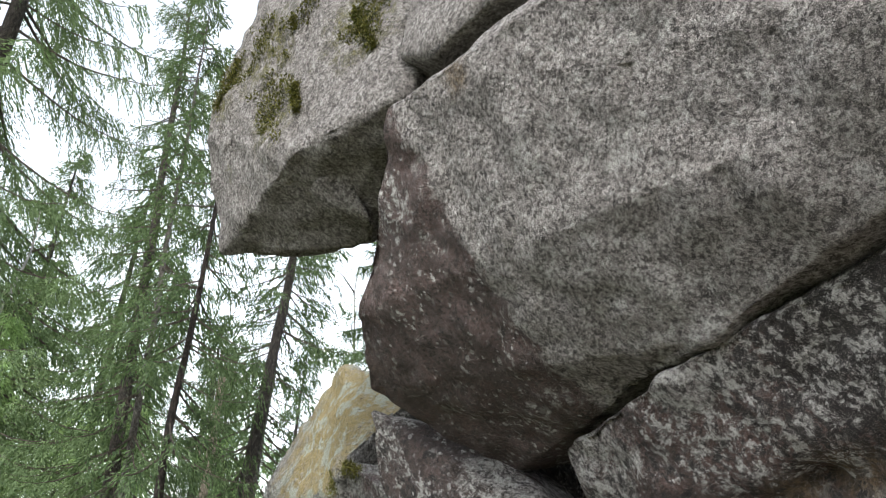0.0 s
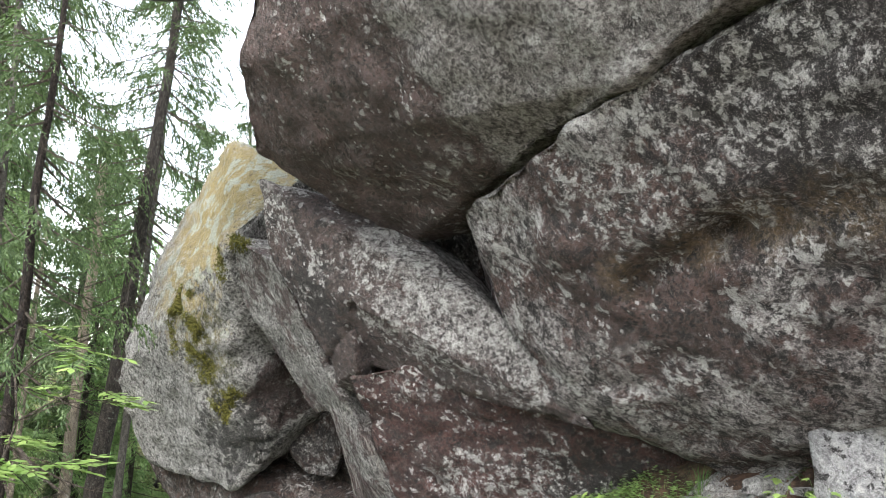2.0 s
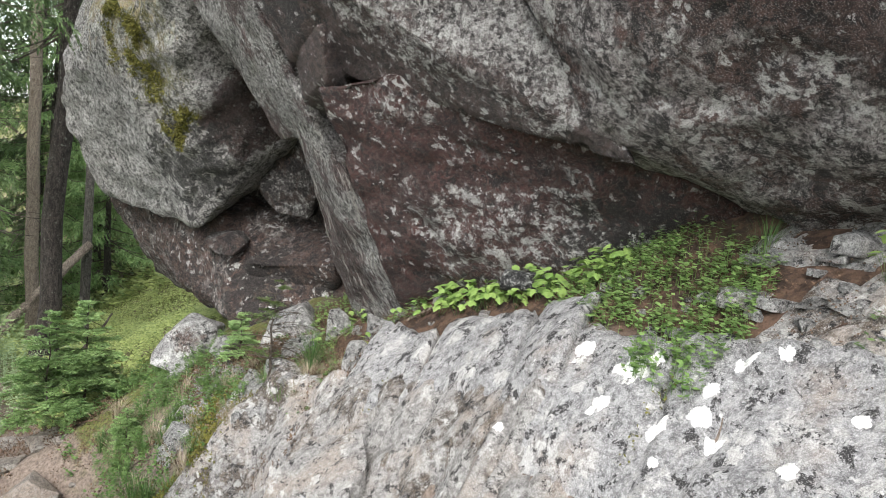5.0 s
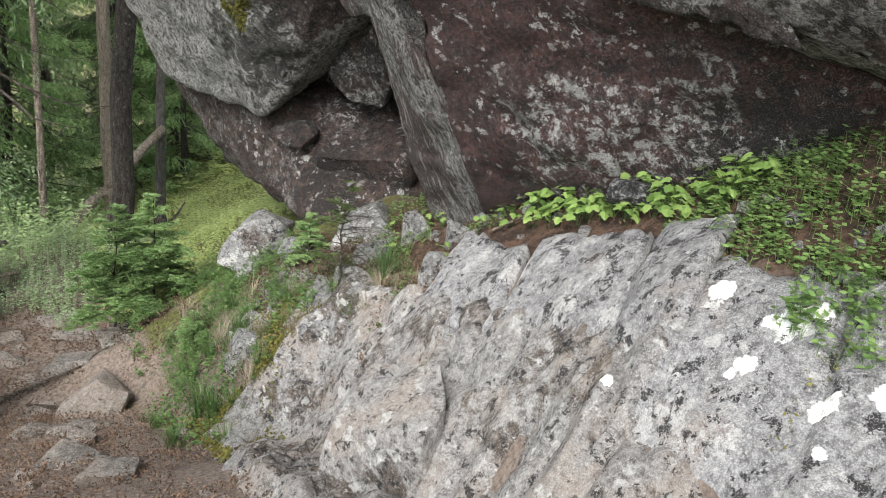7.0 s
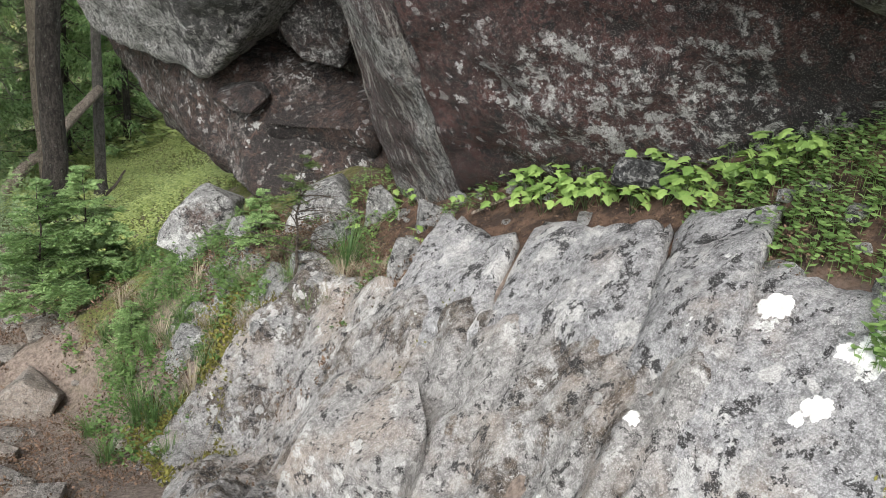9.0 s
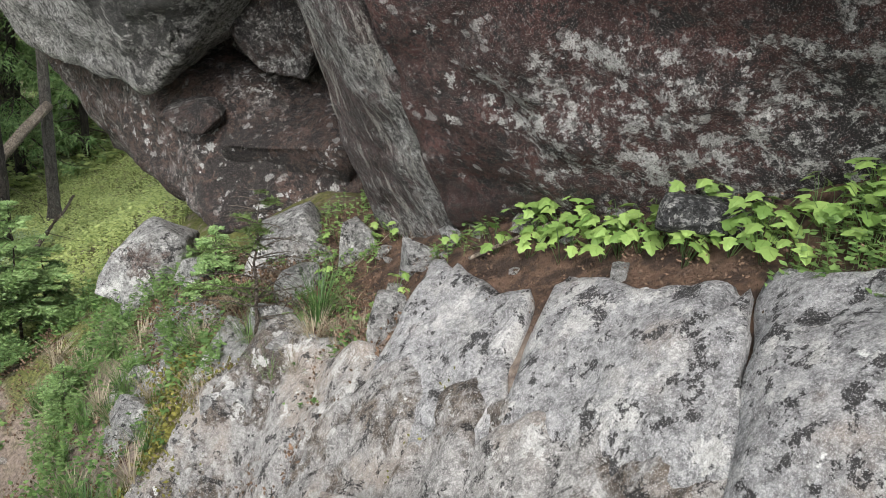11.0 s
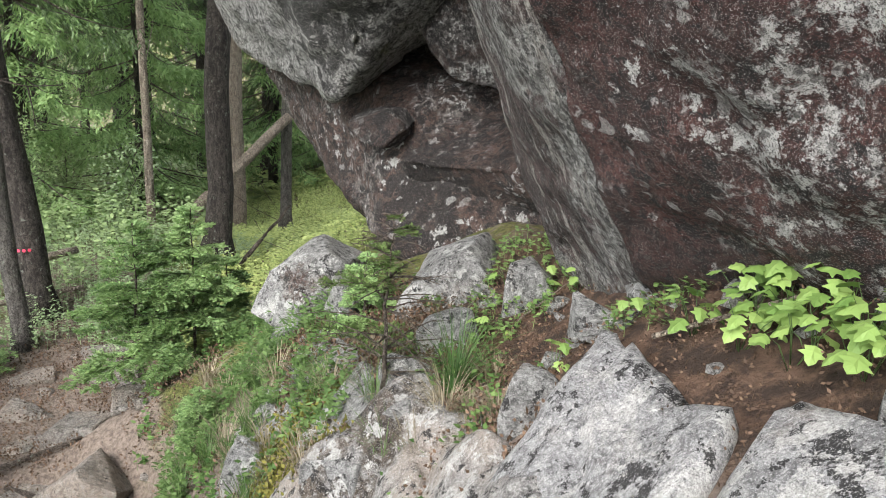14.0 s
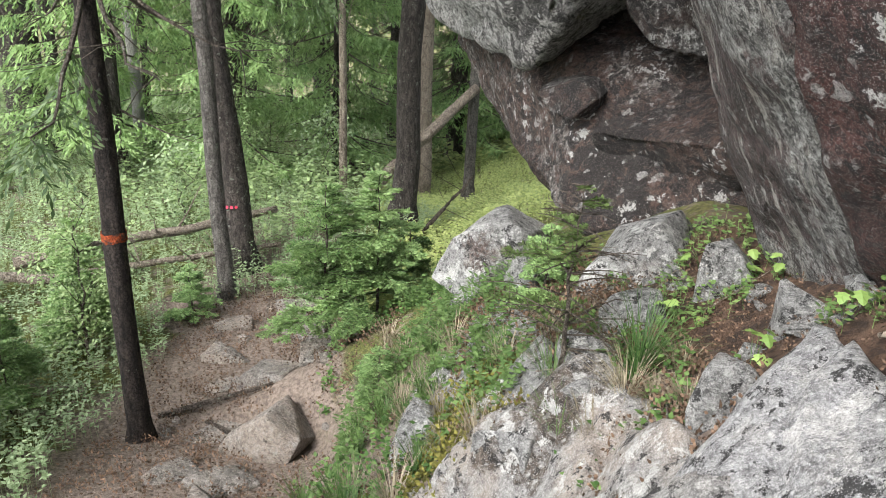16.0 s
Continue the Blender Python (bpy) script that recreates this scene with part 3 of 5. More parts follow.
rock("boulder_wedge", [(0.53, 5.88, 1.77), (0.84, 5.82, 2.11), (1.42, 5.27, 1.71), (2.01, 5.09, 1.03), (1.25, 5.56, 1.44), (1.86, 5.24, 1.13), (0.74, 6.01, 2.43), (0.40, 6.62, 1.42),
     (0.01, 6.06, 2.47), (-0.06, 6.52, 2.10), (-0.20, 6.21, 2.65), (1.40, 6.72, 2.35), (2.30, 6.31, 1.35), (1.20, 6.9, 1.40), (0.75, 6.75, 2.60)],
     M_WEDGE, "pale lichen-covered granite wedge under the overhang", "boulder", cell=0.04, amp=0.013, seed=13, bevel=0.01, facet=0.035,
     grooves=[((0.55, 5.9, 1.80), (0.44, 6.2, 1.30), 0.03, 0.06), ((0.84, 5.8, 2.11), (0.56, 5.9, 1.82), 0.025, 0.05)])
rock("boulder_maroon", [(0.56, 6.33, 1.26), (0.66, 6.41, 1.17), (1.39, 7.11, -0.16), (1.50, 7.30, -0.50), (1.98, 6.30, 0.05), (1.89, 6.16, 0.37), (2.79, 5.29, 0.52), (2.66, 5.14, 0.86), (1.24, 5.70, 1.46),
     (1.86, 5.45, 1.14), (3.16, 5.19, 0.57), (3.30, 6.31, 0.35), (1.90, 7.74, -0.25), (1.60, 7.74, 1.45), (3.20, 6.52, 1.35)],
     M_MID, "dark maroon stained granite face with lichen spots", "boulder", cell=0.04, amp=0.025, seed=17, bevel=0.04, facet=0.05,
     grooves=[((0.62, 6.25, 1.35), (0.9, 6.05, 1.15), 0.03, 0.04), ((0.9, 6.05, 1.15), (1.15, 5.8, 1.35), 0.03, 0.03)])
rock("rib_foot", [(0.60, 6.80, 1.05), (0.78, 6.85, 0.72), (1.02, 6.80, 0.48), (1.18, 7.00, 0.20), (1.36, 7.16, -0.20), (0.50, 7.30, 0.95), (0.72, 7.75, 0.50), (0.86, 8.02, 0.24), (1.02, 7.95, -0.10), (1.05, 8.00, -0.45), (1.40, 7.22, -0.34), (1.12, 7.98, -0.58),
     (1.70, 7.74, -0.60), (1.30, 8.20, 1.10), (1.30, 8.60, -0.80), (1.30, 7.33, 1.35)],
     M_FIN, "narrow streaked granite rib running into the soil", "boulder", cell=0.03, amp=0.016, seed=20, bevel=0.02, facet=0.03,
     grooves=[((0.62, 6.95, 0.98), (1.30, 7.30, -0.15), 0.025, 0.05), ((0.62, 7.25, 0.8), (1.12, 7.60, -0.1), 0.03, 0.06), ((0.75, 7.6, 0.55), (1.05, 7.75, -0.1), 0.02, 0.04)])
rock("boulder_fin", [(-0.47, 7.13, 2.38), (-0.06, 6.60, 2.10), (0.385, 6.74, 1.47), (0.60, 6.80, 1.10), (0.64, 6.85, 0.96), (-0.35, 7.64, 1.89), (0.38, 7.50, 0.92), (0.45, 8.30, 0.95),
     (1.30, 7.33, 1.35), (0.40, 7.74, 2.45)],
     M_FIN, "slanting streaked granite rib with pale bands", "boulder", cell=0.04, amp=0.018, seed=19, bevel=0.03, facet=0.03,
     grooves=[((0.1, 6.9, 1.9), (0.5, 7.1, 1.1), 0.03, 0.03)])
rock("rock_plate", [(0.42, 6.55, 1.46), (0.55, 6.10, 1.60), (0.62, 6.20, 1.32), (0.65, 6.58, 1.17), (0.50, 6.72, 1.21), (0.45, 7.00, 1.40), (0.95, 6.90, 1.00), (1.00, 6.60, 1.50), (0.60, 7.20, 1.10)],
     M_WEDGE, "pale cracked granite plate beside the rib", cell=0.03, amp=0.012, seed=14, bevel=0.015, facet=0.02)
rock("boulder_mossy", [(-0.51, 7.33, 2.38), (-1.46, 9.94, 2.75), (-1.67, 10.11, 2.28), (-2.00, 10.51, 1.05), (-1.48, 10.51, 0.08), (-0.42, 9.32, -0.04), (-0.16, 8.98, 0.20), (-0.05, 8.80, 0.47),
     (0.40, 8.90, 0.86), (-0.36, 7.94, 1.97), (-0.72, 8.84, 3.73), (-1.39, 9.59, 1.62), (0.10, 8.60, 1.35), (0.60, 8.75, 1.45), (0.20, 7.74, 3.25), (0.60, 9.77, 3.25),
     (-1.00, 10.74, 2.45), (-1.40, 10.74, 0.65), (0.80, 10.38, 0.85)],
     M_BOULDER, "large rounded granite boulder with mossy front", "boulder", cell=0.045, amp=0.035, seed=23, bevel=0.08, facet=0.05)
rock("undercut_boulder", [(0.10, 8.95, -0.85), (-0.18, 9.30, -0.72), (-0.98, 10.5, -0.55), (-1.62, 11.2, 0.08), (0.52, 9.10, -0.75), (1.00, 8.70, -0.70), (1.40, 8.40, -0.60), (-0.32, 9.40, -0.16),
     (0.15, 9.20, -0.30), (0.65, 9.10, -0.25), (0.95, 8.75, -0.20), (0.67, 9.30, 0.06), (0.90, 9.90, 0.15), (0.19, 9.45, -0.15), (-0.20, 9.95, 0.05), (-0.50, 9.75, 0.20), (-1.00, 10.3, 0.35), (-1.55, 11.4, 0.60),
     (0.90, 10.0, -0.90), (-0.90, 11.2, -0.90), (1.30, 9.20, 0.15)],
     M_UNDER, "undercut brown granite below the mossy boulder", "boulder", cell=0.045, amp=0.035, seed=29, bevel=0.03, facet=0.07)
# Backing mass added to close see-through gaps, coloured dark for their shade.
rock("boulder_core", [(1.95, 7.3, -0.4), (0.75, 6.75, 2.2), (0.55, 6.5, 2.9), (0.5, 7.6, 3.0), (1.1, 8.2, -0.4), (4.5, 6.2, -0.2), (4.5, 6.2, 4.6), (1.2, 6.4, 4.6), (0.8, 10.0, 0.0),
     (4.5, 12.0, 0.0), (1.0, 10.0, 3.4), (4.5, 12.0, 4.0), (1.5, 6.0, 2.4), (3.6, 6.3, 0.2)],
     M_ALCOVE_SHADED, "granite backing behind the cracked blocks, darkened for shade", "boulder", cell=0.12, amp=0.03, seed=37, bevel=0.08)
# Closes the back of the hollow; its tone carries painted shade.
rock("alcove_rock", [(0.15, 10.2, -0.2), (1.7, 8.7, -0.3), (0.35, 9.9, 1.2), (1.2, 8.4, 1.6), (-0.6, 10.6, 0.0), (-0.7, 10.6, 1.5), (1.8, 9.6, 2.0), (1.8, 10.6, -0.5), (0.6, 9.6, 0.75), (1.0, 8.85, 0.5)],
     M_ALCOVE_SHADED, "rock at the back of the hollow, darkened for shade", "boulder", cell=0.06, amp=0.03, seed=43, bevel=0.05, facet=0.05)
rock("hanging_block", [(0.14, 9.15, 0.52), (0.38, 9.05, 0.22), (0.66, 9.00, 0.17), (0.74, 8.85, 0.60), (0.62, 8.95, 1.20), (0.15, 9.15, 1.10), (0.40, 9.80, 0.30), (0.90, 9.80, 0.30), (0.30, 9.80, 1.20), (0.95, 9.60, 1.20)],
     M_ALCOVE_SHADED, "dark granite block hanging in the hollow", "boulder", cell=0.04, amp=0.02, seed=44, bevel=0.03, facet=0.04)
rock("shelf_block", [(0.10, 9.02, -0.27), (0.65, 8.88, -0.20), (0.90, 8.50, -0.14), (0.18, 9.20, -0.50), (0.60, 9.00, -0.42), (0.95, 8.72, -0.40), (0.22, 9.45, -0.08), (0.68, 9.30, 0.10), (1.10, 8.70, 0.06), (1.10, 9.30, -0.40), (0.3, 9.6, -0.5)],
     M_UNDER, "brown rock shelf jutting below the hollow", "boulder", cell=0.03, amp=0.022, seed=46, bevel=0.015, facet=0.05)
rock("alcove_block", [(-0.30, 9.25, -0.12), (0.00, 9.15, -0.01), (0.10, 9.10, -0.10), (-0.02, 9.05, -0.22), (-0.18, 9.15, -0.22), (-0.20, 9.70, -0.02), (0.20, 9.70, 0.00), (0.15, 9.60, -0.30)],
     M_ALCOVE_SHADED, "angular brown block lying in the hollow", cell=0.03, amp=0.012, seed=45, bevel=0.015)
rock("rock_block", [(2.66, 4.07, 1.18), (2.78, 4.12, 0.50), (2.90, 3.77, 1.33), (2.96, 3.66, 0.55), (3.40, 4.48, 1.25), (3.40, 4.68, 0.45), (3.60, 3.66, 1.35), (3.70, 3.66, 0.45)],
     M_SLAB, "loose grey granite block on the ledge", cell=0.05, amp=0.015, seed=31, bevel=0.05)


# ---- the jointed slab at the foot of the cliff ----
def slab_piece(name, s0, s1, w0, w1, lift, mat, label, seed, thick=0.35, step=0.03, flat=0.0, skew=0.0, rim_drop=0.05, wave=0.06):
    ns, nw = max(4, int((s1 - s0) / step)), max(4, int((w1 - w0) / step))
    vs, fs = [], []
    for j in range(nw + 1):
        for i in range(ns + 1):
            a, b = i / ns, j / nw
            s, w = s0 + (s1 - s0) * a, w0 + (w1 - w0) * b + skew * (a - 0.5)
            q = Vector((s, w, seed))
            s += 0.07 * noise.noise(q * 1.6) + 0.03 * noise.noise(q * 5.0)
            w += wave * noise.noise(q * 1.9 + Vector((7, 3, 1))) + 0.03 * noise.noise(q * 5.0 + Vector((3, 5, 2)))
            x, y = 1.11 + s * 0.906 + w * 0.423, 6.6 + s * 0.423 - w * 0.906
            rim = min(a, 1 - a) * (s1 - s0), min(b, 1 - b) * (w1 - w0)
            drop = rim_drop * (1 - smooth(0, 0.05 + 0.03 * noise.noise(q * 4), min(rim)))
            zz = ground_z(x, y) + lift - drop + 0.024 * fbm(q * 4, 5, 0.6) + 0.04 * noise.noise(q * 1.3) - 0.03 * smooth(0.62, 0.8, abs(noise.noise(q * 2.1)) * 2)
            crack = min(abs(noise.noise(q * 0.9 + Vector((4, 9, 2)))), abs(noise.noise(q * 1.25 + Vector((14, 1, 7)))) + 0.01)
            zz -= 0.035 * (1 - smooth(0.0, 0.035, crack)) + 0.03 * smooth(0.05, 0.09, noise.noise(q * 0.8 + Vector((1, 6, 3))))
            vs.append((x, y, zz))
    base = len(vs)
    vs += [(x, y, z - thick) for x, y, z in vs]
    n = ns + 1
    for j in range(nw):
        for i in range(ns):
            k = j * n + i
            fs += [(k, k + n, k + n + 1, k + 1), (base + k, base + k + 1, base + k + n + 1, base + k + n)]
    for i in range(ns):
        k2 = nw * n + i
        fs += [(i, i + 1, base + i + 1, base + i), (k2 + 1, k2, base + k2, base + k2 + 1)]
    for j in range(nw):
        k, k2 = j * n, j * n + ns
        fs += [(k + n, k, base + k, base + k + n), (k2, k2 + n, base + k2 + n, base + k2)]
    return tagged(new(name, mesh_of(name, vs, fs, mat)), label, "rock", "jointed slabs at the cliff foot")


slab_piece("rock_slab", -0.32, 0.16, -0.06, 0.650, 0.11, M_SLAB, "pale granite slab with black and white lichen", 1, skew=-0.36, wave=0.05, rim_drop=0.07)
slab_piece("rock_slab", -0.27, 0.17, 0.665, 1.395, 0.12, M_SLAB, "pale granite slab with black and white lichen", 2, skew=-0.34, wave=0.05, rim_drop=0.07)
slab_piece("rock_slab", -0.30, 0.24, 1.36, 1.71, 0.15, M_SLAB, "narrow pale granite slab with lichen", 3, skew=-0.30, wave=0.04, rim_drop=0.06)
slab_piece("rock_slab", -0.50, 0.05, 1.68, 2.37, 0.085, M_SLAB, "grey granite slab with white lichen discs", 4, skew=-0.24, wave=0.06, rim_drop=0.06)
slab_piece("rock_slab", -0.50, 0.09, 2.33, 3.75, 0.085, M_SLAB, "grey granite slab with white lichen discs", 5, skew=-0.2, rim_drop=0.06)
slab_piece("rock_slab", -0.72, -0.34, -1.12, -0.62, 0.07, M_STONE, "smooth tilted grey slab below the sapling", 10, skew=-0.3, wave=0.04, rim_drop=0.06)
slab_piece("rock_slab", -0.95, -0.30, -1.72, -1.20, 0.06, M_STONE, "tilted grey granite slab among grass", 11, skew=-0.3)
slab_piece("rock_slab", -0.62, -0.22, -2.05, -1.72, 0.05, M_STONE, "grey granite outcrop on the bank", 33, skew=-0.2)


def outcrop(name, s0, s1, w0, w1, lift, mat, label, seed, joints, pits, step=0.022):
    """A broad bare rock face lying on the slope, with joints and hollows worn into it."""
    ns, nw = int((s1 - s0) / step), int((w1 - w0) / step)
    vs, fs = [], []
    for j in range(nw + 1):
        for i in range(ns + 1):
            s, w = s0 + (s1 - s0) * i / ns, w0 + (w1 - w0) * j / nw
            q = Vector((s, w, seed))
            x, y = 1.11 + s * 0.906 + w * 0.423, 6.6 + s * 0.423 - w * 0.906
            z = ground_z(x, y) + lift + 0.03 * fbm(q * 3.2, 6, 0.62) + 0.05 * noise.noise(q * 1.1)
            c = noise.voronoi(Vector((s * 1.7 + w * 0.9, w * 1.5, seed)) * 1.6 + q * 0.2)[0]
            z += 0.05 * smooth(0.0, 0.5, c[1] - c[0]) - 0.03 * (1 - smooth(0.0, 0.05, c[1] - c[0]))
            z -= 0.022 * smooth(0.08, 0.14, noise.noise(q * 3.7 + Vector((9, 4, 2)))) + 0.012 * smooth(0.1, 0.14, noise.noise(q * 9.0))
            wob = Vector((s + 0.03 * noise.noise(q * 6), w + 0.03 * noise.noise(q * 6 + Vector((5, 5, 5)))))
            for line, wide, deep in joints:
                for a, b in zip(line, line[1:]):
                    a, b = Vector(a), Vector(b)
                    u = min(1.0, max(0.0, (wob - a).dot(b - a) / (b - a).length_squared))
                    g = (wob - a.lerp(b, u)).length / wide
                    if g < 3:
                        z -= deep * math.exp(-g * g)
            for p, rad, deep in pits:
                g = (wob - Vector(p)).length / rad
                if g < 2:
                    z -= deep * (1 - smooth(0.55, 1.25, g))
            e = min(i, ns - i, j, nw - j) * step
            z -= 0.12 * (1 - smooth(0.0, 0.16 + 0.1 * noise.noise(q * 4), e))
            vs.append((x, y, z))
    base, n = len(vs), ns + 1
    vs += [(x, y, z - 0.3) for x, y, z in vs]
    for j in range(nw):
        for i in range(ns):
            k = j * n + i
            fs += [(k, k + n, k + n + 1, k + 1), (base + k, base + k + 1, base + k + n + 1, base + k + n)]
    for i in range(ns):
        k2 = nw * n + i
        fs += [(i, i + 1, base + i + 1, base + i), (k2 + 1, k2, base + k2, base + k2 + 1)]
    for j in range(nw):
        k, k2 = j * n, j * n + ns
        fs += [(k + n, k, base + k, base + k + n), (k2, k2 + n, base + k2 + n, base + k2)]
    return tagged(new(name, mesh_of(name, vs, fs, mat)), label, "rock", "jointed slabs at the cliff foot")


outcrop("rock_outcrop", -1.30, -0.10, -0.85, 1.95, 0.10, M_WORN, "broad sloping granite face with peeling brown crust", 6,
        [([(-0.02, 0.66), (-0.10, 0.74)], 0.022, 0.11), ([(-0.34, 0.45), (-0.26, 0.75), (-0.16, 0.98)], 0.02, 0.05), ([(-0.12, 1.62), (-0.32, 1.66), (-0.52, 1.80), (-0.85, 1.88)], 0.022, 0.07),
         ([(-0.28, -0.35), (-0.55, -0.1), (-0.9, 0.1)], 0.02, 0.035), ([(-0.22, 0.2), (-0.5, 0.45), (-0.62, 0.9)], 0.016, 0.03), ([(-0.3, 1.35), (-0.45, 1.2), (-0.8, 1.25)], 0.02, 0.035)],
        [((-0.17, 1.02), 0.09, 0.08), ((-0.56, 1.42), 0.10, 0.06), ((-0.60, 1.62), 0.11, 0.07), ((-0.40, 0.62), 0.05, 0.04), ((-0.46, 0.42), 0.07, 0.03)])
outcrop("rock_outcrop", -2.10, -0.40, 1.80, 4.90, 0.09, M_WORN, "smooth worn tan granite beside the trail", 9,
        [([(-0.45, 2.1), (-0.75, 2.2), (-1.2, 2.5)], 0.02, 0.05), ([(-0.5, 3.0), (-0.9, 3.05), (-1.5, 3.4)], 0.02, 0.05)], [((-0.6, 2.5), 0.1, 0.05)], 0.03)
outcrop("rock_outcrop", -1.85, -1.15, 0.70, 1.95, 0.08, M_WORN, "smooth worn tan granite at the trail edge", 8, [([(-1.3, 1.0), (-1.6, 1.5)], 0.02, 0.04)], [], 0.03)
slab_piece("ledge_slab", 0.10, 0.52, 2.45, 3.1, 0.06, M_WORN, "flat grey rock lying on the ledge", 21, skew=0.1)
slab_piece("ledge_slab", 0.10, 0.60, 3.14, 4.0, 0.07, M_WORN, "flat tan rock lying on the ledge", 22, skew=0.1)
slab_piece("ledge_slab", 0.50, 0.85, 2.2, 2.75, 0.06, M_STONE, "flat grey rock lying on the ledge", 23, skew=0.1)


# ---- white lichen rosettes on the slabs ----
SLABS = [ob for ob in bpy.data.objects if ob.name.split(".")[0] in ("rock_slab", "rock_outcrop")]
TREES = [(ob, BVHTree.FromPolygons([v.co.copy() for v in ob.data.vertices], [p.vertices[:] for p in ob.data.polygons])) for ob in SLABS]


def rosette(s, w, radius, seed):
    """A flat crust of lichen with a lobed rim, lying on the rock under it."""
    rings, sides = 5, 48
    vs, fs, host = [], [], None
    for i in range(rings + 1):
        for k in range(sides):
            a = 2 * math.pi * k / sides
            q = Vector((math.cos(a), math.sin(a), seed))
            r = radius * i / rings * (1 + 0.30 * noise.noise(q * 1.3) + 0.30 * noise.noise(q * 2.7) + 0.30 * noise.noise(q * 6.0))
            ss, ww = s + r * math.cos(a) * 0.72, w + r * math.sin(a)
            x, y = 1.11 + ss * 0.906 + ww * 0.423, 6.6 + ss * 0.423 - ww * 0.906
            hits = [(t.ray_cast(Vector((x, y, 3)), Vector((0, 0, -1)))[0], ob) for ob, t in TREES]
            hits = [h for h in hits if h[0] is not None]
            if not hits:
                return
            p, ob = max(hits, key=lambda h: h[0].z)
            host = host or ob
            vs.append(p + Vector((-0.55, -0.25, 0.8)) * (0.004 if i < rings else -0.002))
    for i in range(rings):
        for k in range(sides):
            k2 = (k + 1) % sides
            fs.append((i * sides + k, (i + 1) * sides + k, (i + 1) * sides + k2, i * sides + k2))
    part("lichen_patch", mesh_of("lichen_patch", vs, fs, M_LICHEN), host, "white crust lichen")


for n, (s_, w_, r_) in enumerate([(-0.11, 1.84, 0.050), (-0.13, 2.14, 0.050), (-0.09, 2.20, 0.036), (-0.16, 2.08, 0.026), (-0.27, 2.11, 0.034), (-0.30, 2.08, 0.020), (-0.26, 2.37, 0.042), (-0.20, 2.50, 0.046), (-0.24, 2.60, 0.034),
                                  (-0.12, 2.48, 0.036), (-0.02, 2.54, 0.038), (-0.43, 1.70, 0.028), (0.02, 2.66, 0.030), (-0.36, 2.45, 0.022), (-0.3, 2.9, 0.035), (-0.1, 3.0, 0.03)]):
    rosette(s_, w_, r_, n + 1)


# ---- loose stones ----
def stone(name, x, y, sx, sy, sz, mat, label, seed, sink=0.25, turn=0.0, tilt=0.0, z=None, group="", cuts=5):
    """A broken stone of roughly the given size, cut by random planes, set into the ground."""
    rng = random.Random(seed)
    bm = bmesh.new()
    bmesh.ops.create_cube(bm, size=1.0)
    for _ in range(cuts):
        n = Vector((rng.uniform(-1, 1), rng.uniform(-1, 1), rng.uniform(-0.3, 1))).normalized()
        res = bmesh.ops.bisect_plane(bm, geom=bm.verts[:] + bm.edges[:] + bm.faces[:], plane_co=n * rng.uniform(0.30, 0.46), plane_no=n, clear_outer=True)
        cut = [g for g in res["geom_cut"] if isinstance(g, bmesh.types.BMEdge)]
        if cut:
            bmesh.ops.contextual_create(bm, geom=cut)
    bmesh.ops.scale(bm, vec=(sx, sy, sz), verts=bm.verts)
    size = max(sx, sy, sz)
    bmesh.ops.bevel(bm, geom=list(bm.edges), offset=size * 0.014, segments=1, affect="EDGES", clamp_overlap=True)
    bmesh.ops.triangulate(bm, faces=bm.faces)
    rocky(bm, max(size / 16, 0.015), size * 0.012, seed, size * 0.6, size * 0.022)
    me = bpy.data.meshes.new(name)
    bm.to_mesh(me)
    bm.free()
    me.materials.append(mat)
    me.shade_smooth()
    ob = new(name, me)
    base = ground_z(x, y) if z is None else z
    ob.matrix_world = pose(x, y, base + sz * (0.5 - sink), tilt, tilt * 0.4, turn)
    return tagged(ob, label, "stone", group)


rock("upright_stone", [(0.84, 7.72, -0.34), (0.97, 7.74, -0.35), (1.05, 7.70, -0.48), (1.08, 7.66, -0.85), (0.87, 7.62, -0.90), (0.82, 7.70, -0.72), (0.93, 7.90, -0.36), (1.10, 7.92, -0.50), (1.12, 7.90, -0.90), (0.88, 7.90, -0.90)],
     M_STONE, "upright grey granite slab leaning on the bank", "stone", cell=0.022, amp=0.009, seed=5, bevel=0.012, facet=0.015)
rock("hollow_rock", [(0.64, 8.08, -0.41), (0.55, 8.02, -0.46), (0.36, 7.95, -0.66), (0.29, 7.90, -0.86), (0.36, 7.88, -1.00), (0.62, 7.86, -0.72), (0.80, 8.02, -0.56), (0.86, 8.02, -0.80), (0.70, 8.45, -0.45), (0.40, 8.45, -0.60), (0.90, 8.40, -0.70), (0.4, 8.4, -1.0), (0.9, 8.3, -1.0)],
     M_STONE, "angular grey rock with a dark hollow under it", "stone", cell=0.022, amp=0.012, seed=6, bevel=0.012, facet=0.03,
     grooves=[((0.40, 7.9, -0.86), (0.85, 7.95, -0.80), 0.05, 0.06)])
rock("pale_rock", [(-0.28, 8.38, -0.69), (-0.16, 8.42, -0.65), (-0.05, 8.40, -0.72), (-0.11, 8.36, -0.92), (-0.33, 8.26, -1.12), (-0.58, 8.38, -1.08), (-0.47, 8.42, -0.83), (-0.3, 8.85, -0.70), (0.0, 8.80, -0.80), (-0.60, 8.80, -1.05), (0.0, 8.6, -1.15), (-0.4, 8.7, -1.2)],
     M_STONE, "pale lichen-covered rock with a brown side", "stone", cell=0.025, amp=0.013, seed=8, bevel=0.014, facet=0.035)
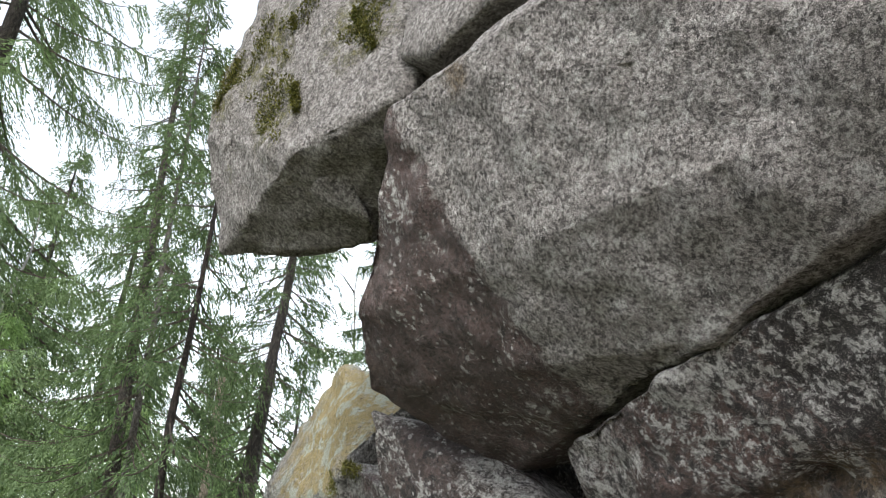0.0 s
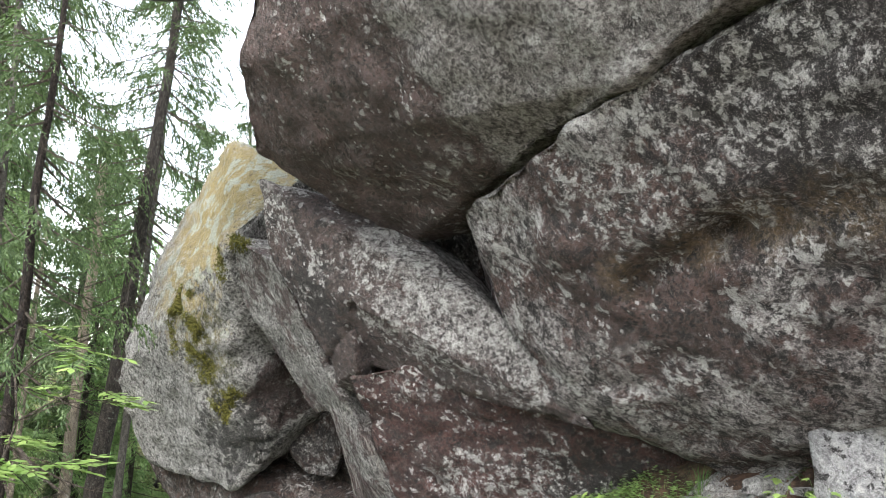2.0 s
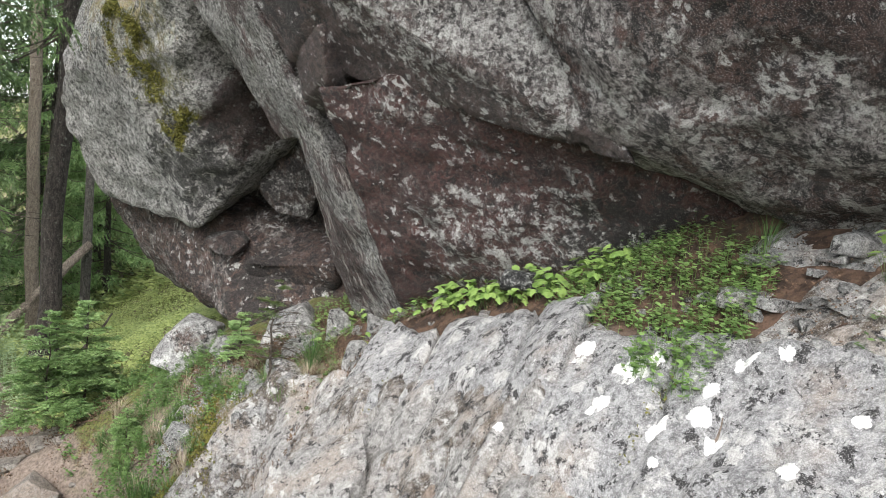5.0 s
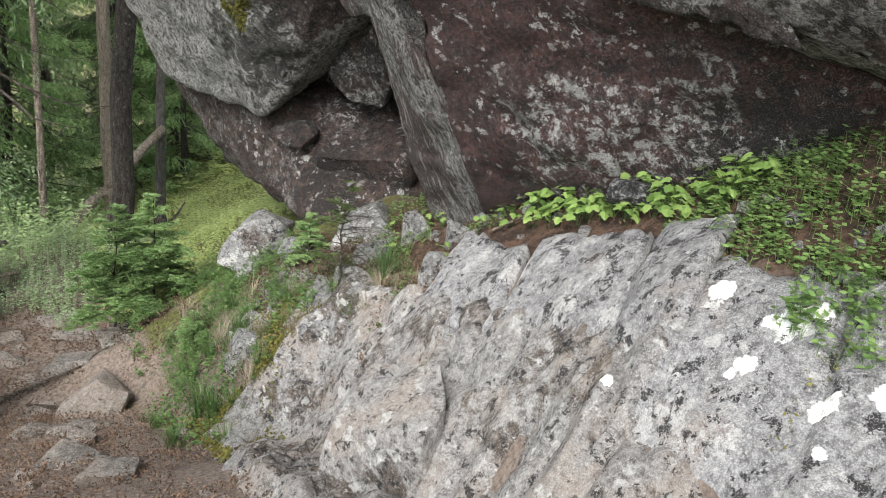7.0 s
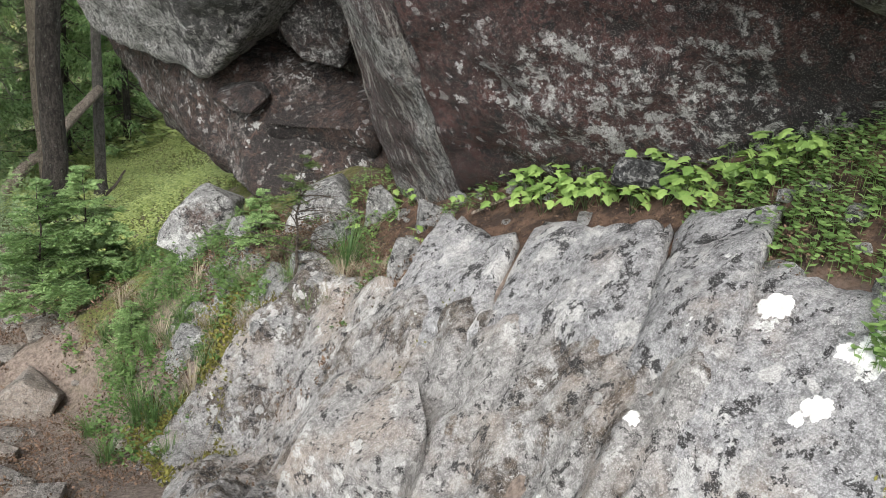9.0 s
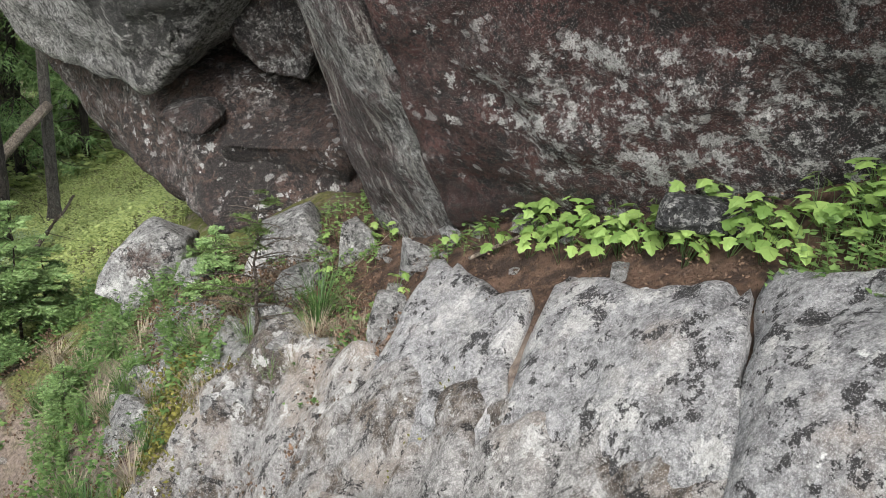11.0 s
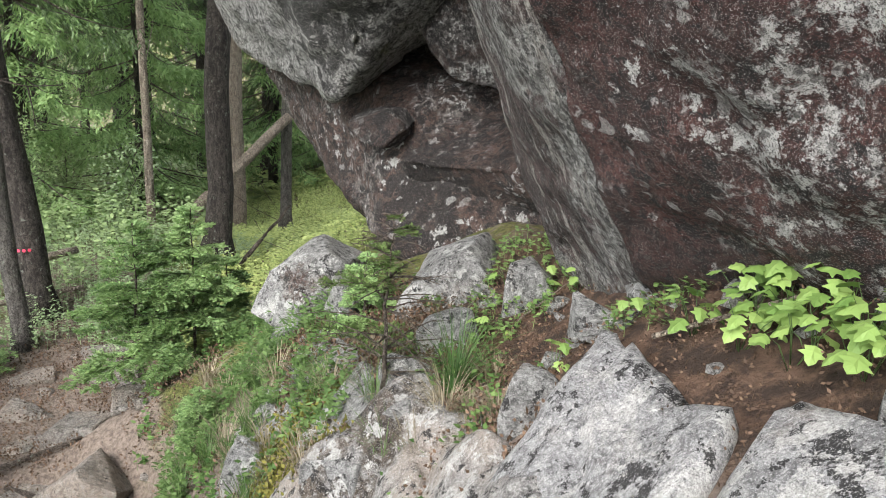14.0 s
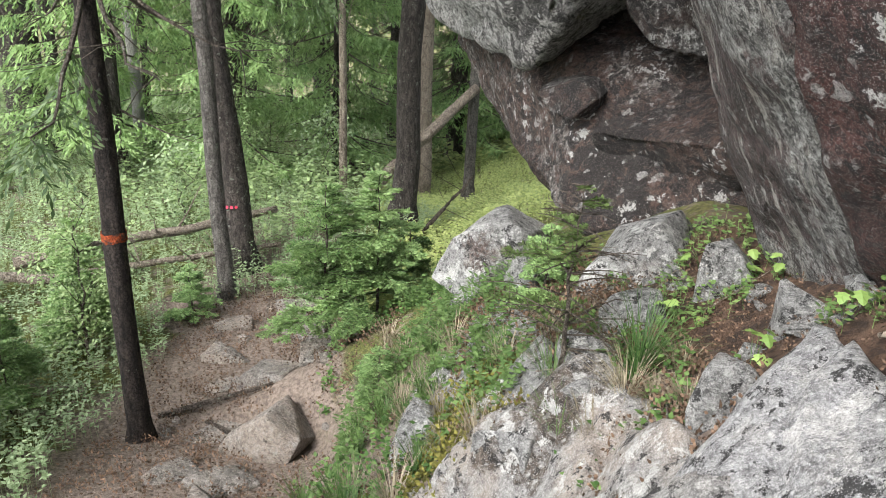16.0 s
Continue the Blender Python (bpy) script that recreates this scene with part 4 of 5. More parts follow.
rock("stone", [(0.93, 6.68, -0.32), (1.03, 6.70, -0.30), (1.07, 6.68, -0.36), (0.89, 6.66, -0.46), (0.92, 6.63, -0.56), (1.05, 6.64, -0.52), (0.95, 6.84, -0.34), (1.08, 6.84, -0.40), (0.93, 6.84, -0.55), (1.08, 6.82, -0.55)],
     M_STONE, "small rounded grey stone beside the slab", "stone", cell=0.02, amp=0.006, seed=3, bevel=0.025, facet=0.01)
rock("rock", [(1.40, 7.06, -0.02), (1.57, 7.06, 0.00), (1.60, 7.04, -0.09), (1.38, 7.04, -0.18), (1.58, 7.00, -0.22), (1.44, 7.3, 0.02), (1.62, 7.3, -0.02), (1.4, 7.3, -0.25), (1.65, 7.25, -0.25)],
     M_WEDGE, "small grey rock with a dark notch at the rib's foot", "stone", cell=0.02, amp=0.01, seed=15, bevel=0.012, facet=0.03)
rock("dark_stone", [(1.68, 5.90, 0.36), (1.93, 5.86, 0.36), (1.99, 5.90, 0.32), (1.66, 5.90, 0.29), (1.97, 5.86, 0.26), (1.72, 6.02, 0.37), (1.95, 6.02, 0.36), (1.70, 6.0, 0.24), (1.95, 6.0, 0.22)],
     M_DARKSTONE, "dark banded stone among bright leaves", "stone", cell=0.02, amp=0.006, seed=11, bevel=0.02, facet=0.012)
stone("white_stone", -0.14, 7.62, 0.15, 0.10, 0.13, M_STONE, "small white stone lying in moss", 4, 0.0, 40, 30, z=-1.27)
stone("rock", 0.56, 7.30, 0.28, 0.2, 0.16, M_STONE, "broken grey stone behind the slab", 37, 0.35, 30, 12)
rock("rock", [(0.40, 5.72, -1.30), (0.96, 5.32, -1.25), (0.50, 6.00, -1.15), (0.98, 5.74, -0.95), (0.48, 5.66, -0.82), (0.86, 5.30, -0.68), (0.66, 5.96, -0.66), (0.95, 5.68, -0.50), (0.97, 5.44, -0.58)],
     M_WORN, "flat-topped tan rock at the trail edge", "stone", cell=0.025, amp=0.009, seed=10, bevel=0.012, facet=0.02)
rock("path_rock", [(-1.55, 7.75, -2.03), (-1.30, 7.78, -1.84), (-1.24, 7.74, -1.86), (-1.07, 7.80, -1.95), (-1.11, 7.72, -2.08), (-1.34, 7.66, -2.20), (-1.62, 7.70, -2.16), (-1.35, 8.10, -1.90), (-1.10, 8.05, -2.10), (-1.55, 8.10, -2.12), (-1.3, 7.9, -2.3)],
     M_PATHSTONE, "angular grey rock with a dark broken face on the trail", "stone", "rocks on the trail", cell=0.022, amp=0.008, seed=12, bevel=0.01, facet=0.018)
rock("path_rock", [(-1.94, 8.30, -2.11), (-1.83, 8.32, -2.02), (-1.55, 8.34, -1.96), (-1.52, 8.28, -2.03), (-1.73, 8.24, -2.18), (-1.94, 8.26, -2.25), (-1.88, 8.60, -2.06), (-1.55, 8.60, -2.00), (-1.9, 8.6, -2.3), (-1.55, 8.55, -2.3)],
     M_PATHSTONE, "flat grey rock with mossy side on the trail", "stone", "rocks on the trail", cell=0.022, amp=0.008, seed=13, bevel=0.012, facet=0.018)
stone("path_rock", -1.35, 8.62, 0.42, 0.30, 0.09, M_PATHSTONE, "flat slab bedded in the trail", 14, 0.45, 30, 4, group="rocks on the trail")
stone("path_rock", -2.30, 8.75, 0.34, 0.22, 0.09, M_PATHSTONE, "flat pale stone bedded in the trail", 15, 0.4, 5, 3, group="rocks on the trail")
stone("path_rock", -2.35, 9.70, 0.42, 0.30, 0.10, M_PATHSTONE, "flat pale stone bedded in the trail", 16, 0.4, 15, 3, group="rocks on the trail")
stone("path_rock", -1.30, 7.35, 0.36, 0.26, 0.12, M_PATHSTONE, "flat pale stone bedded in the trail", 17, 0.45, 55, 5, group="rocks on the trail")
stone("path_rock", -1.75, 7.95, 0.40, 0.20, 0.07, M_PATHSTONE, "flat stone bedded in the trail", 20, 0.45, 75, 4, group="rocks on the trail")
rng = random.Random(77)
for n in range(46):
    x, y = rng.uniform(-2.6, 0.2), rng.uniform(5.2, 9.8)
    s_, w_ = slope_st(x, y)
    if -2.6 < s_ < -1.15:
        q = rng.uniform(0.04, 0.11)
        stone("pebble", x, y, q * 1.4, q, q * 0.6, M_PATHSTONE, "small stone trodden into the trail", 100 + n, 0.35, rng.uniform(0, 180), group="pebbles on the trail", cuts=5)
for n in range(30):
    s_, w_ = rng.uniform(0.0, 0.5), rng.uniform(-1.2, 3.6)
    q = rng.uniform(0.025, 0.07)
    x, y = 1.11 + s_ * 0.906 + w_ * 0.423, 6.6 + s_ * 0.423 - w_ * 0.906
    stone("pebble", x, y, q * 1.4, q, q * 0.7, M_STONE, "small broken stone lying on the ledge soil", 700 + n, 0.3, rng.uniform(0, 180), group="stones on the ledge")
for n, (x, y, q, h) in enumerate([(-2.0, 9.3, 0.4, 0.08), (-2.6, 9.2, 0.3, 0.07), (-1.6, 7.3, 0.34, 0.08), (-1.15, 7.05, 0.3, 0.12), (-1.05, 6.6, 0.42, 0.12), (-0.75, 6.25, 0.36, 0.14), (-2.1, 8.35, 0.3, 0.06), (-1.55, 9.0, 0.3, 0.1)]):
    stone("path_rock", x, y, q, q * 0.6, h, M_PATHSTONE, "flat angular stone bedded in the trail", 800 + n, 0.4, 37 * n, 5, group="rocks on the trail", cuts=3)
for n, (x, y, q, h) in enumerate([(-0.25, 8.35, 0.3, 0.22), (0.1, 8.15, 0.26, 0.2), (-0.15, 7.35, 0.3, 0.16), (0.35, 6.95, 0.24, 0.12), (0.62, 7.55, 0.24, 0.18), (0.55, 7.1, 0.2, 0.14), (1.15, 7.15, 0.2, 0.18)]):
    stone("rock", x, y, q, q * 0.65, h, M_STONE, "angular grey rock wedged in the bank", 840 + n, 0.35, 53 * n, 22, group="rocks on the bank", cuts=3)
for n in range(60):
    s_, w_ = rng.uniform(0.08, 0.6), rng.uniform(2.15, 3.7)
    q = rng.uniform(0.03, 0.10)
    x, y = 1.11 + s_ * 0.906 + w_ * 0.423, 6.6 + s_ * 0.423 - w_ * 0.906
    stone("pebble", x, y, q * 1.5, q, q * 0.5, M_STONE, "small broken stone lying on the ledge soil", 900 + n, 0.3, rng.uniform(0, 180), group="stones on the ledge")
for n, (x, y, q) in enumerate([(2.35, 4.65, 0.16), (2.5, 4.4, 0.12), (1.75, 6.35, 0.1), (1.35, 7.2, 0.16), (1.2, 7.05, 0.12), (2.75, 4.55, 0.2), (1.55, 6.75, 0.12), (0.75, 7.9, 0.14)]):
    stone("pebble", x, y, q * 1.4, q, q * 0.5, M_STONE, "loose grey stone on the ledge", 200 + n, 0.3, 40 * n, group="stones on the ledge", cuts=5)


# ---- trees ----
def spruce_parts(seed, height, radius, first, reach, mat_bark, mat_needle, density=1.0, droop=0.5, twig=0.32, lean=(0.0, 0.0), bare_to=None, spacing=0.30, leaf=0.085):
    """Meshes of a trunk, its dead lower branches and a crown of hanging needle sprays."""
    rng = random.Random(seed)
    pts, rad = [], []
    steps = 26
    for i in range(steps + 1):
        t = i / steps
        h = height * t - 0.25
        pts.append(Vector((lean[0] * h + 0.05 * noise.noise(Vector((h * 0.7, seed, 0))), lean[1] * h + 0.05 * noise.noise(Vector((h * 0.7, seed, 5))), h)))
        rad.append(radius * ((1 - t) ** 0.8 * 0.95 + 0.03) * (1 + 0.4 * math.exp(-(h + 0.1) / 0.14)))

    def axis_at(h):
        t = min(max((h + 0.25) / height * steps, 0), steps - 0.001)
        i = int(t)
        return pts[i].lerp(pts[i + 1], t - i), rad[i]

    trunk = tube(pts, rad, 14, 0.07, seed)
    wood, green = Bag(), Bag()
    h = first
    bare_to = first + 1.5 if bare_to is None else bare_to
    while h < height - 0.15:
        frac = (h - first) / (height - first)
        for _ in range(rng.choice((3, 4, 4, 5))):
            az = rng.uniform(0, 2 * math.pi)
            hh = h + rng.uniform(-0.12, 0.12)
            p0, r0 = axis_at(hh)
            length = reach * (1 - frac) ** 0.75 * rng.uniform(0.65, 1.1) + 0.1
            out = Vector((math.cos(az), math.sin(az), 0))
            side = Vector((-out.y, out.x, 0))
            alive = hh > bare_to or rng.random() < 0.25
            curve = []
            m = 7
            for i in range(m + 1):
                u = i / m
                dz = -droop * length * (u - 0.45 * u * u * u) * (1 - 0.6 * frac) + (0.35 * length * u if frac > 0.75 else 0)
                curve.append(p0 + out * (length * u) + side * (0.12 * length * u * u * rng.uniform(-1, 1) * 0.4) + Vector((0, 0, dz)))
            wood.add(*tube(curve, [max(0.003, 0.016 * (1 - i / (m + 0.6)) * (0.5 + length / 2.5)) for i in range(m + 1)], 4))
            if not alive:
                for _ in range(5):
                    u = rng.uniform(0.3, 0.95)
                    b = curve[int(u * m)]
                    d = (side * rng.choice((-1, 1)) * rng.uniform(0.4, 1) + out * rng.uniform(0, 0.7) + Vector((0, 0, rng.uniform(-0.7, 0.1)))).normalized() * rng.uniform(0.12, 0.35)
                    wood.add(*tube([b, b + d * 0.6, b + d + Vector((0, 0, -0.03))], [0.004, 0.003, 0.0015], 3))
                continue
            count = int((8 + length * 26) * density)
            for _ in range(count):
                u = rng.uniform(0.12, 1.0) ** 0.8
                f = u * m
                i = min(int(f), m - 1)
                b = curve[i].lerp(curve[i + 1], f - i)
                sgn = rng.choice((-1, 1))
                d = side * sgn * rng.uniform(0.25, 0.9) + out * rng.uniform(0.1, 0.8) + Vector((0, 0, rng.uniform(-1.1, -0.1) * (0.6 + droop)))
                d.normalize()
                tl = twig * rng.uniform(0.5, 1.2) * (1.15 - 0.5 * u)
                nseg = max(5, int(tl / leaf * 3.4))
                for q in range(nseg):
                    v = q / nseg
                    c = b + d * (tl * v) + Vector((0, 0, -0.25 * tl * v * v))
                    spread = d.cross(Vector((0.2, 0.1, 1))).normalized()
                    nd = (d * 0.8 + spread * rng.uniform(-0.9, 0.9) + Vector((0, 0, rng.uniform(-0.5, 0.25)))).normalized() * leaf * rng.uniform(0.6, 1.15)
                    green.blade(c, nd, leaf * 0.13, nd.cross(Vector((rng.uniform(-1, 1), rng.uniform(-1, 1), 1))).normalized())
        h += spacing * rng.uniform(0.75, 1.3)
    return (mesh_of("trunk", *trunk, mat_bark), mesh_of("bough", wood.v, wood.f, M_TWIG), mesh_of("crown", green.v, green.f, mat_needle, False))


def place_tree(name, meshes, x, y, label, category="tree", group="", turn=0.0, size=1.0, z=None):
    ob = new(name)
    for nm, me in zip(("trunk", "bough", "crown"), meshes):
        if me is not None:
            p = part(nm, me, ob)
            if nm != "trunk":
                tagged(p, kind="stuff")
    zz = ground_z(x, y) if z is None else z
    ob.matrix_world = Matrix.LocRotScale((x, y, zz), Euler((0, 0, radians(turn))), (size,) * 3)
    return tagged(ob, label, category, group)


SPRUCE_A = spruce_parts(11, 13.0, 0.16, 2.2, 2.1, M_BARK, M_NEEDLE, 1.15, 0.55, 0.40)
SPRUCE_B = spruce_parts(12, 10.5, 0.12, 1.6, 1.5, M_BARK, M_NEEDLE, 1.15, 0.7, 0.36, bare_to=3.2)
SPRUCE_C = spruce_parts(13, 7.0, 0.09, 0.5, 1.5, M_BARK, M_NEEDLE_YOUNG, 1.2, 0.35, 0.32, bare_to=0.8, spacing=0.26)
SPRUCE_LEFT = spruce_parts(14, 14.0, 0.15, 2.3, 2.6, M_BARK, M_NEEDLE, 1.6, 0.8, 0.45, bare_to=2.6, spacing=0.27, leaf=0.055)
place_tree("spruce_tree", SPRUCE_LEFT, -8.35, 12.4, "tall spruce with long drooping dark branches", group="spruces round the boulder", size=1.85)
ORANGE = spruce_parts(15, 9.5, 0.068, 2.7, 1.25, M_BARK_BLACK, M_NEEDLE, 0.9, 0.65, 0.32, lean=(-0.012, 0.0), bare_to=3.6, spacing=0.33, leaf=0.055)
t_orange = place_tree("spruce_tree", ORANGE, -2.12, 7.66, "slender dark spruce with orange paint mark on trunk", group="spruces round the boulder")
PINK = spruce_parts(16, 13.0, 0.13, 3.0, 1.6, M_BARK, M_NEEDLE, 0.9, 0.65, 0.36, lean=(-0.07, 0.0), bare_to=4.5, spacing=0.34, leaf=0.055)
t_pink = place_tree("spruce_tree", PINK, -3.25, 10.2, "leaning spruce with pink tags round its trunk", group="spruces round the boulder")
place_tree("spruce_tree", spruce_parts(17, 12.0, 0.072, 3.6, 1.3, M_BARK_GREY, M_NEEDLE, 0.8, 0.7, 0.34, lean=(-0.05, 0), bare_to=5), -2.98, 9.64, "grey spruce trunk close behind another", group="spruces round the boulder")
place_tree("spruce_tree", spruce_parts(18, 14.0, 0.145, 4.2, 1.6, M_BARK, M_NEEDLE, 0.8, 0.6, 0.36, lean=(0.04, 0), bare_to=6), -2.48, 12.1, "dark straight spruce trunk beside the bank", group="spruces round the boulder")
place_tree("spruce_tree", spruce_parts(19, 15.0, 0.085, 6.0, 1.5, M_BARK_GREY, M_NEEDLE, 0.8, 0.6, 0.36, bare_to=8), -2.72, 15.02, "straight spruce trunk beyond the fallen log", group="spruces round the boulder")


# paint marks and tags on the two trunks
def ring(z0, z1, r, sides=16):
    vs, fs = [], []
    for z in (z0, z1):
        for k in range(sides):
            a = 2 * math.pi * k / sides
            vs.append((math.cos(a) * r, math.sin(a) * r, z + 0.02 * noise.noise(Vector((a * 2, z, 1)))))
    for k in range(sides):
        fs.append((k, (k + 1) % sides, sides + (k + 1) % sides, sides + k))
    return vs, fs


o = part("paint_band", mesh_of("paint_band", *ring(0, 0.055, 0.067), M_ORANGE), t_orange, "worn orange trail mark")
o.location = (-0.02, 0.0, 1.30)
for n in range(5):
    a = radians(-118 + 19 * n)
    bm = bmesh.new()
    bmesh.ops.create_circle(bm, cap_ends=True, segments=10, radius=0.014)
    bmesh.ops.solidify(bm, geom=bm.faces[:], thickness=0.006)
    me = bpy.data.meshes.new("pink_tag")
    bm.to_mesh(me)
    bm.free()
    me.materials.append(M_PINK)
    tag = part("pink_tag", me, t_pink, "round pink tag")
    tag.matrix_basis = Matrix.Translation((-0.05 + math.cos(a) * 0.128, math.sin(a) * 0.128, 0.62)) @ Vector((math.cos(a), math.sin(a), 0)).to_track_quat("Z", "Y").to_matrix().to_4x4()

# the wood around
rng = random.Random(5)
spots = [(-5.5, 16.0, 2), (-7.6, 19.0, 0), (-4.6, 19.6, 2), (-10.5, 20.5, 0), (-6.8, 26.0, 0), (-13.0, 26.0, 0), (-5.5, 13.2, 2), (-6.6, 12.2, 2), (-1.2, 19.5, 2), (-4.2, 22.0, 2), (1.8, 22.5, 2), (-2.6, 30.0, 2), (-8.2, 14.5, 2), (-6.2, 17.5, 2), (-3.4, 19.5, 2), (-9.5, 18.5, 0),
         (-12.5, 16.5, 1), (-5.5, 21.5, 1), (-1.0, 22.5, 0), (-8.0, 23.5, 0), (-12.0, 22.0, 2), (-14.5, 12.0, 0), (-15.5, 20.0, 1), (-3.6, 25.0, 1), (0.8, 17.5, 1),
         (-10.0, 29.0, 0), (-5.0, 31.0, 2), (0.5, 28.0, 0), (-15.0, 27.0, 0), (-19.0, 17.0, 1), (-20.0, 24.0, 0), (-13.5, 33.0, 1), 
         (-9.0, -9.0, 0), (-2.0, -13.0, 1), (6.5, -12.0, 0), (2.6, 13.8, 0), (3.8, 19.5, 1), (-24, 30, 0), (-18, 36, 1), (-9, 38, 0), (-1, 38, 1), (7, 30, 0)]
for x, y, k in spots:
    place_tree("spruce_tree", (SPRUCE_A, SPRUCE_B, SPRUCE_C)[k], x, y, ("tall green spruce in the wood", "slim spruce with hanging grey-green branches", "young bright green spruce")[k],
               group="spruces of the wood", turn=rng.uniform(0, 360), size=rng.uniform(0.85, 1.25))


def broadleaf_parts(seed, height, radius, mat_bark, mat_leaf, leaf=0.05, crown=1.2, start=0.35, count=2600):
    rng = random.Random(seed)
    pts = [Vector((0.1 * noise.noise(Vector((i * 0.4, seed, 2))) * i * 0.3, 0.1 * noise.noise(Vector((i * 0.4, seed, 8))) * i * 0.3, height * i / 12 - 0.1)) for i in range(13)]
    trunk = tube(pts, [radius * (1 - 0.85 * i / 12) for i in range(13)], 9, 0.06, seed)
    wood, green = Bag(), Bag()
    ends = []
    for _ in range(18):
        u = rng.uniform(start, 0.98)
        b = pts[int(u * 12)]
        d = Vector((rng.uniform(-1, 1), rng.uniform(-1, 1), rng.uniform(0.1, 0.9))).normalized() * crown * rng.uniform(0.5, 1.0) * (1.2 - u * 0.6)
        c = [b, b + d * 0.5 + Vector((0, 0, 0.05)), b + d]
        wood.add(*tube(c, [radius * 0.3, radius * 0.18, 0.003], 4))
        ends += [(b + d * v, d) for v in (0.4, 0.6, 0.75, 0.9, 1.0)]
    for _ in range(count):
        p, d = rng.choice(ends)
        q = p + Vector((rng.gauss(0, 0.16), rng.gauss(0, 0.16), rng.gauss(-0.03, 0.12))) * crown
        n = Vector((rng.uniform(-1, 1), rng.uniform(-1, 1), rng.uniform(-0.7, 0.3))).normalized() * leaf * rng.uniform(0.6, 1.2)
        green.blade(q, n, leaf * 0.27, n.cross(Vector((rng.uniform(-0.5, 0.5), rng.uniform(-0.5, 0.5), 1))).normalized())
    return (mesh_of("trunk", *trunk, mat_bark), mesh_of("bough", wood.v, wood.f, M_TWIG), mesh_of("crown", green.v, green.f, mat_leaf, False))


SHRUB = broadleaf_parts(31, 1.5, 0.014, M_TWIG, M_BROAD, 0.042, 0.55, 0.15, 2600)
SHRUB_PALE = broadleaf_parts(32, 0.9, 0.010, M_TWIG, M_PALELEAF, 0.05, 0.45, 0.1, 1100)
BIRCH = broadleaf_parts(33, 11.0, 0.10, M_BIRCH, M_BROAD, 0.07, 2.0, 0.4, 5200)
for x, y, s in [(-5.0, 24.0, 1.1), (-10.5, 15.5, 1.0), (-7.2, 13.2, 0.9), (-2.4, 27.5, 1.2), (0.2, 21.0, 1.1), (-16, 15, 1.1)]:
    place_tree("birch_tree", BIRCH, x, y, "slim birch with light green leaves", group="birches in the wood", turn=40 * x, size=s)
rng = random.Random(9)
for n in range(60):
    x, y = rng.uniform(-11, -2.2), rng.uniform(5.5, 19)
    s_, w_ = slope_st(x, y)
    if s_ > -2.9 and y < 10.5 or s_ > -1.8:
        continue
    k = rng.random()
    if k < 0.7:
        place_tree("shrub", SHRUB, x, y, "leafy green undergrowth shrub in the wood", "shrub", "undergrowth shrubs", rng.uniform(0, 360), rng.uniform(0.55, 1.15))
    else:
        place_tree("shrub", SHRUB_PALE, x, y, "pale-leaved undergrowth shrub in the wood", "shrub", "undergrowth shrubs", rng.uniform(0, 360), rng.uniform(0.6, 1.3))
place_tree("shrub", SHRUB_PALE, -4.3, 13.6, "pale-leaved shrub behind the young spruce", "shrub", "undergrowth shrubs", 20, 1.3)


# ---- rowan sapling ----
def rowan(x, y, seed, height, spray):
    """A thin stem whose side shoots carry feathered leaves of paired leaflets."""
    rng = random.Random(seed)
    base = Vector((x, y, ground_z(x, y) - 0.03))
    pts = [base + Vector((0.10 * noise.noise(Vector((i * 0.5, seed, 1))), 0.10 * noise.noise(Vector((i * 0.5, seed, 6))), height * i / 12)) for i in range(13)]
    wood, green = Bag(), Bag()
    for k in range(spray):
        p = pts[rng.randint(7, 12)]
        a = rng.uniform(0, 6.283)
        out = Vector((math.cos(a), math.sin(a), 0))
        end = p + out * rng.uniform(0.12, 0.40) + Vector((0, 0, rng.uniform(0.0, 0.18)))
        wood.add(*tube([p, p.lerp(end, 0.5) + Vector((0, 0, 0.03)), end], [0.005, 0.0035, 0.002], 4))
        for _ in range(3):
            az = a + rng.uniform(-1.1, 1.1)
            d = Vector((math.cos(az), math.sin(az), rng.uniform(-0.35, 0.15))).normalized()
            side = Vector((-d.y, d.x, 0)).normalized()
            ln = rng.uniform(0.18, 0.27)
            wood.add(*tube([end, end + d * ln], [0.0015, 0.0008], 3))
            for q in range(6):
                c = end + d * (ln * (0.22 + 0.15 * q))
                for sg in (-1, 1):
                    n = (side * sg + d * 0.45 + Vector((0, 0, rng.uniform(-0.25, 0.1)))).normalized() * 0.08 * rng.uniform(0.85, 1.1)
                    green.blade(c, n, 0.016, n.cross(Vector((rng.uniform(-0.2, 0.2), rng.uniform(-0.2, 0.2), 1))).normalized())
            green.blade(end + d * ln, d * 0.07, 0.016, side)
    ob = new("rowan_sapling")
    part("trunk", mesh_of("trunk", *tube(pts, [0.014 * (1 - 0.7 * i / 12) for i in range(13)], 7, 0.05, seed), M_TWIG), ob)
    tagged(part("bough", mesh_of("bough", wood.v, wood.f, M_TWIG), ob), kind="stuff")
    tagged(part("crown", mesh_of("crown", green.v, green.f, M_BRIGHT, False), ob), kind="stuff")
    return tagged(ob, "slender rowan sapling with fresh feathered leaves", "tree", "rowan saplings")


rowan(-1.02, 4.35, 3, 2.25, 22)
rowan(-1.40, 4.55, 4, 2.45, 20)


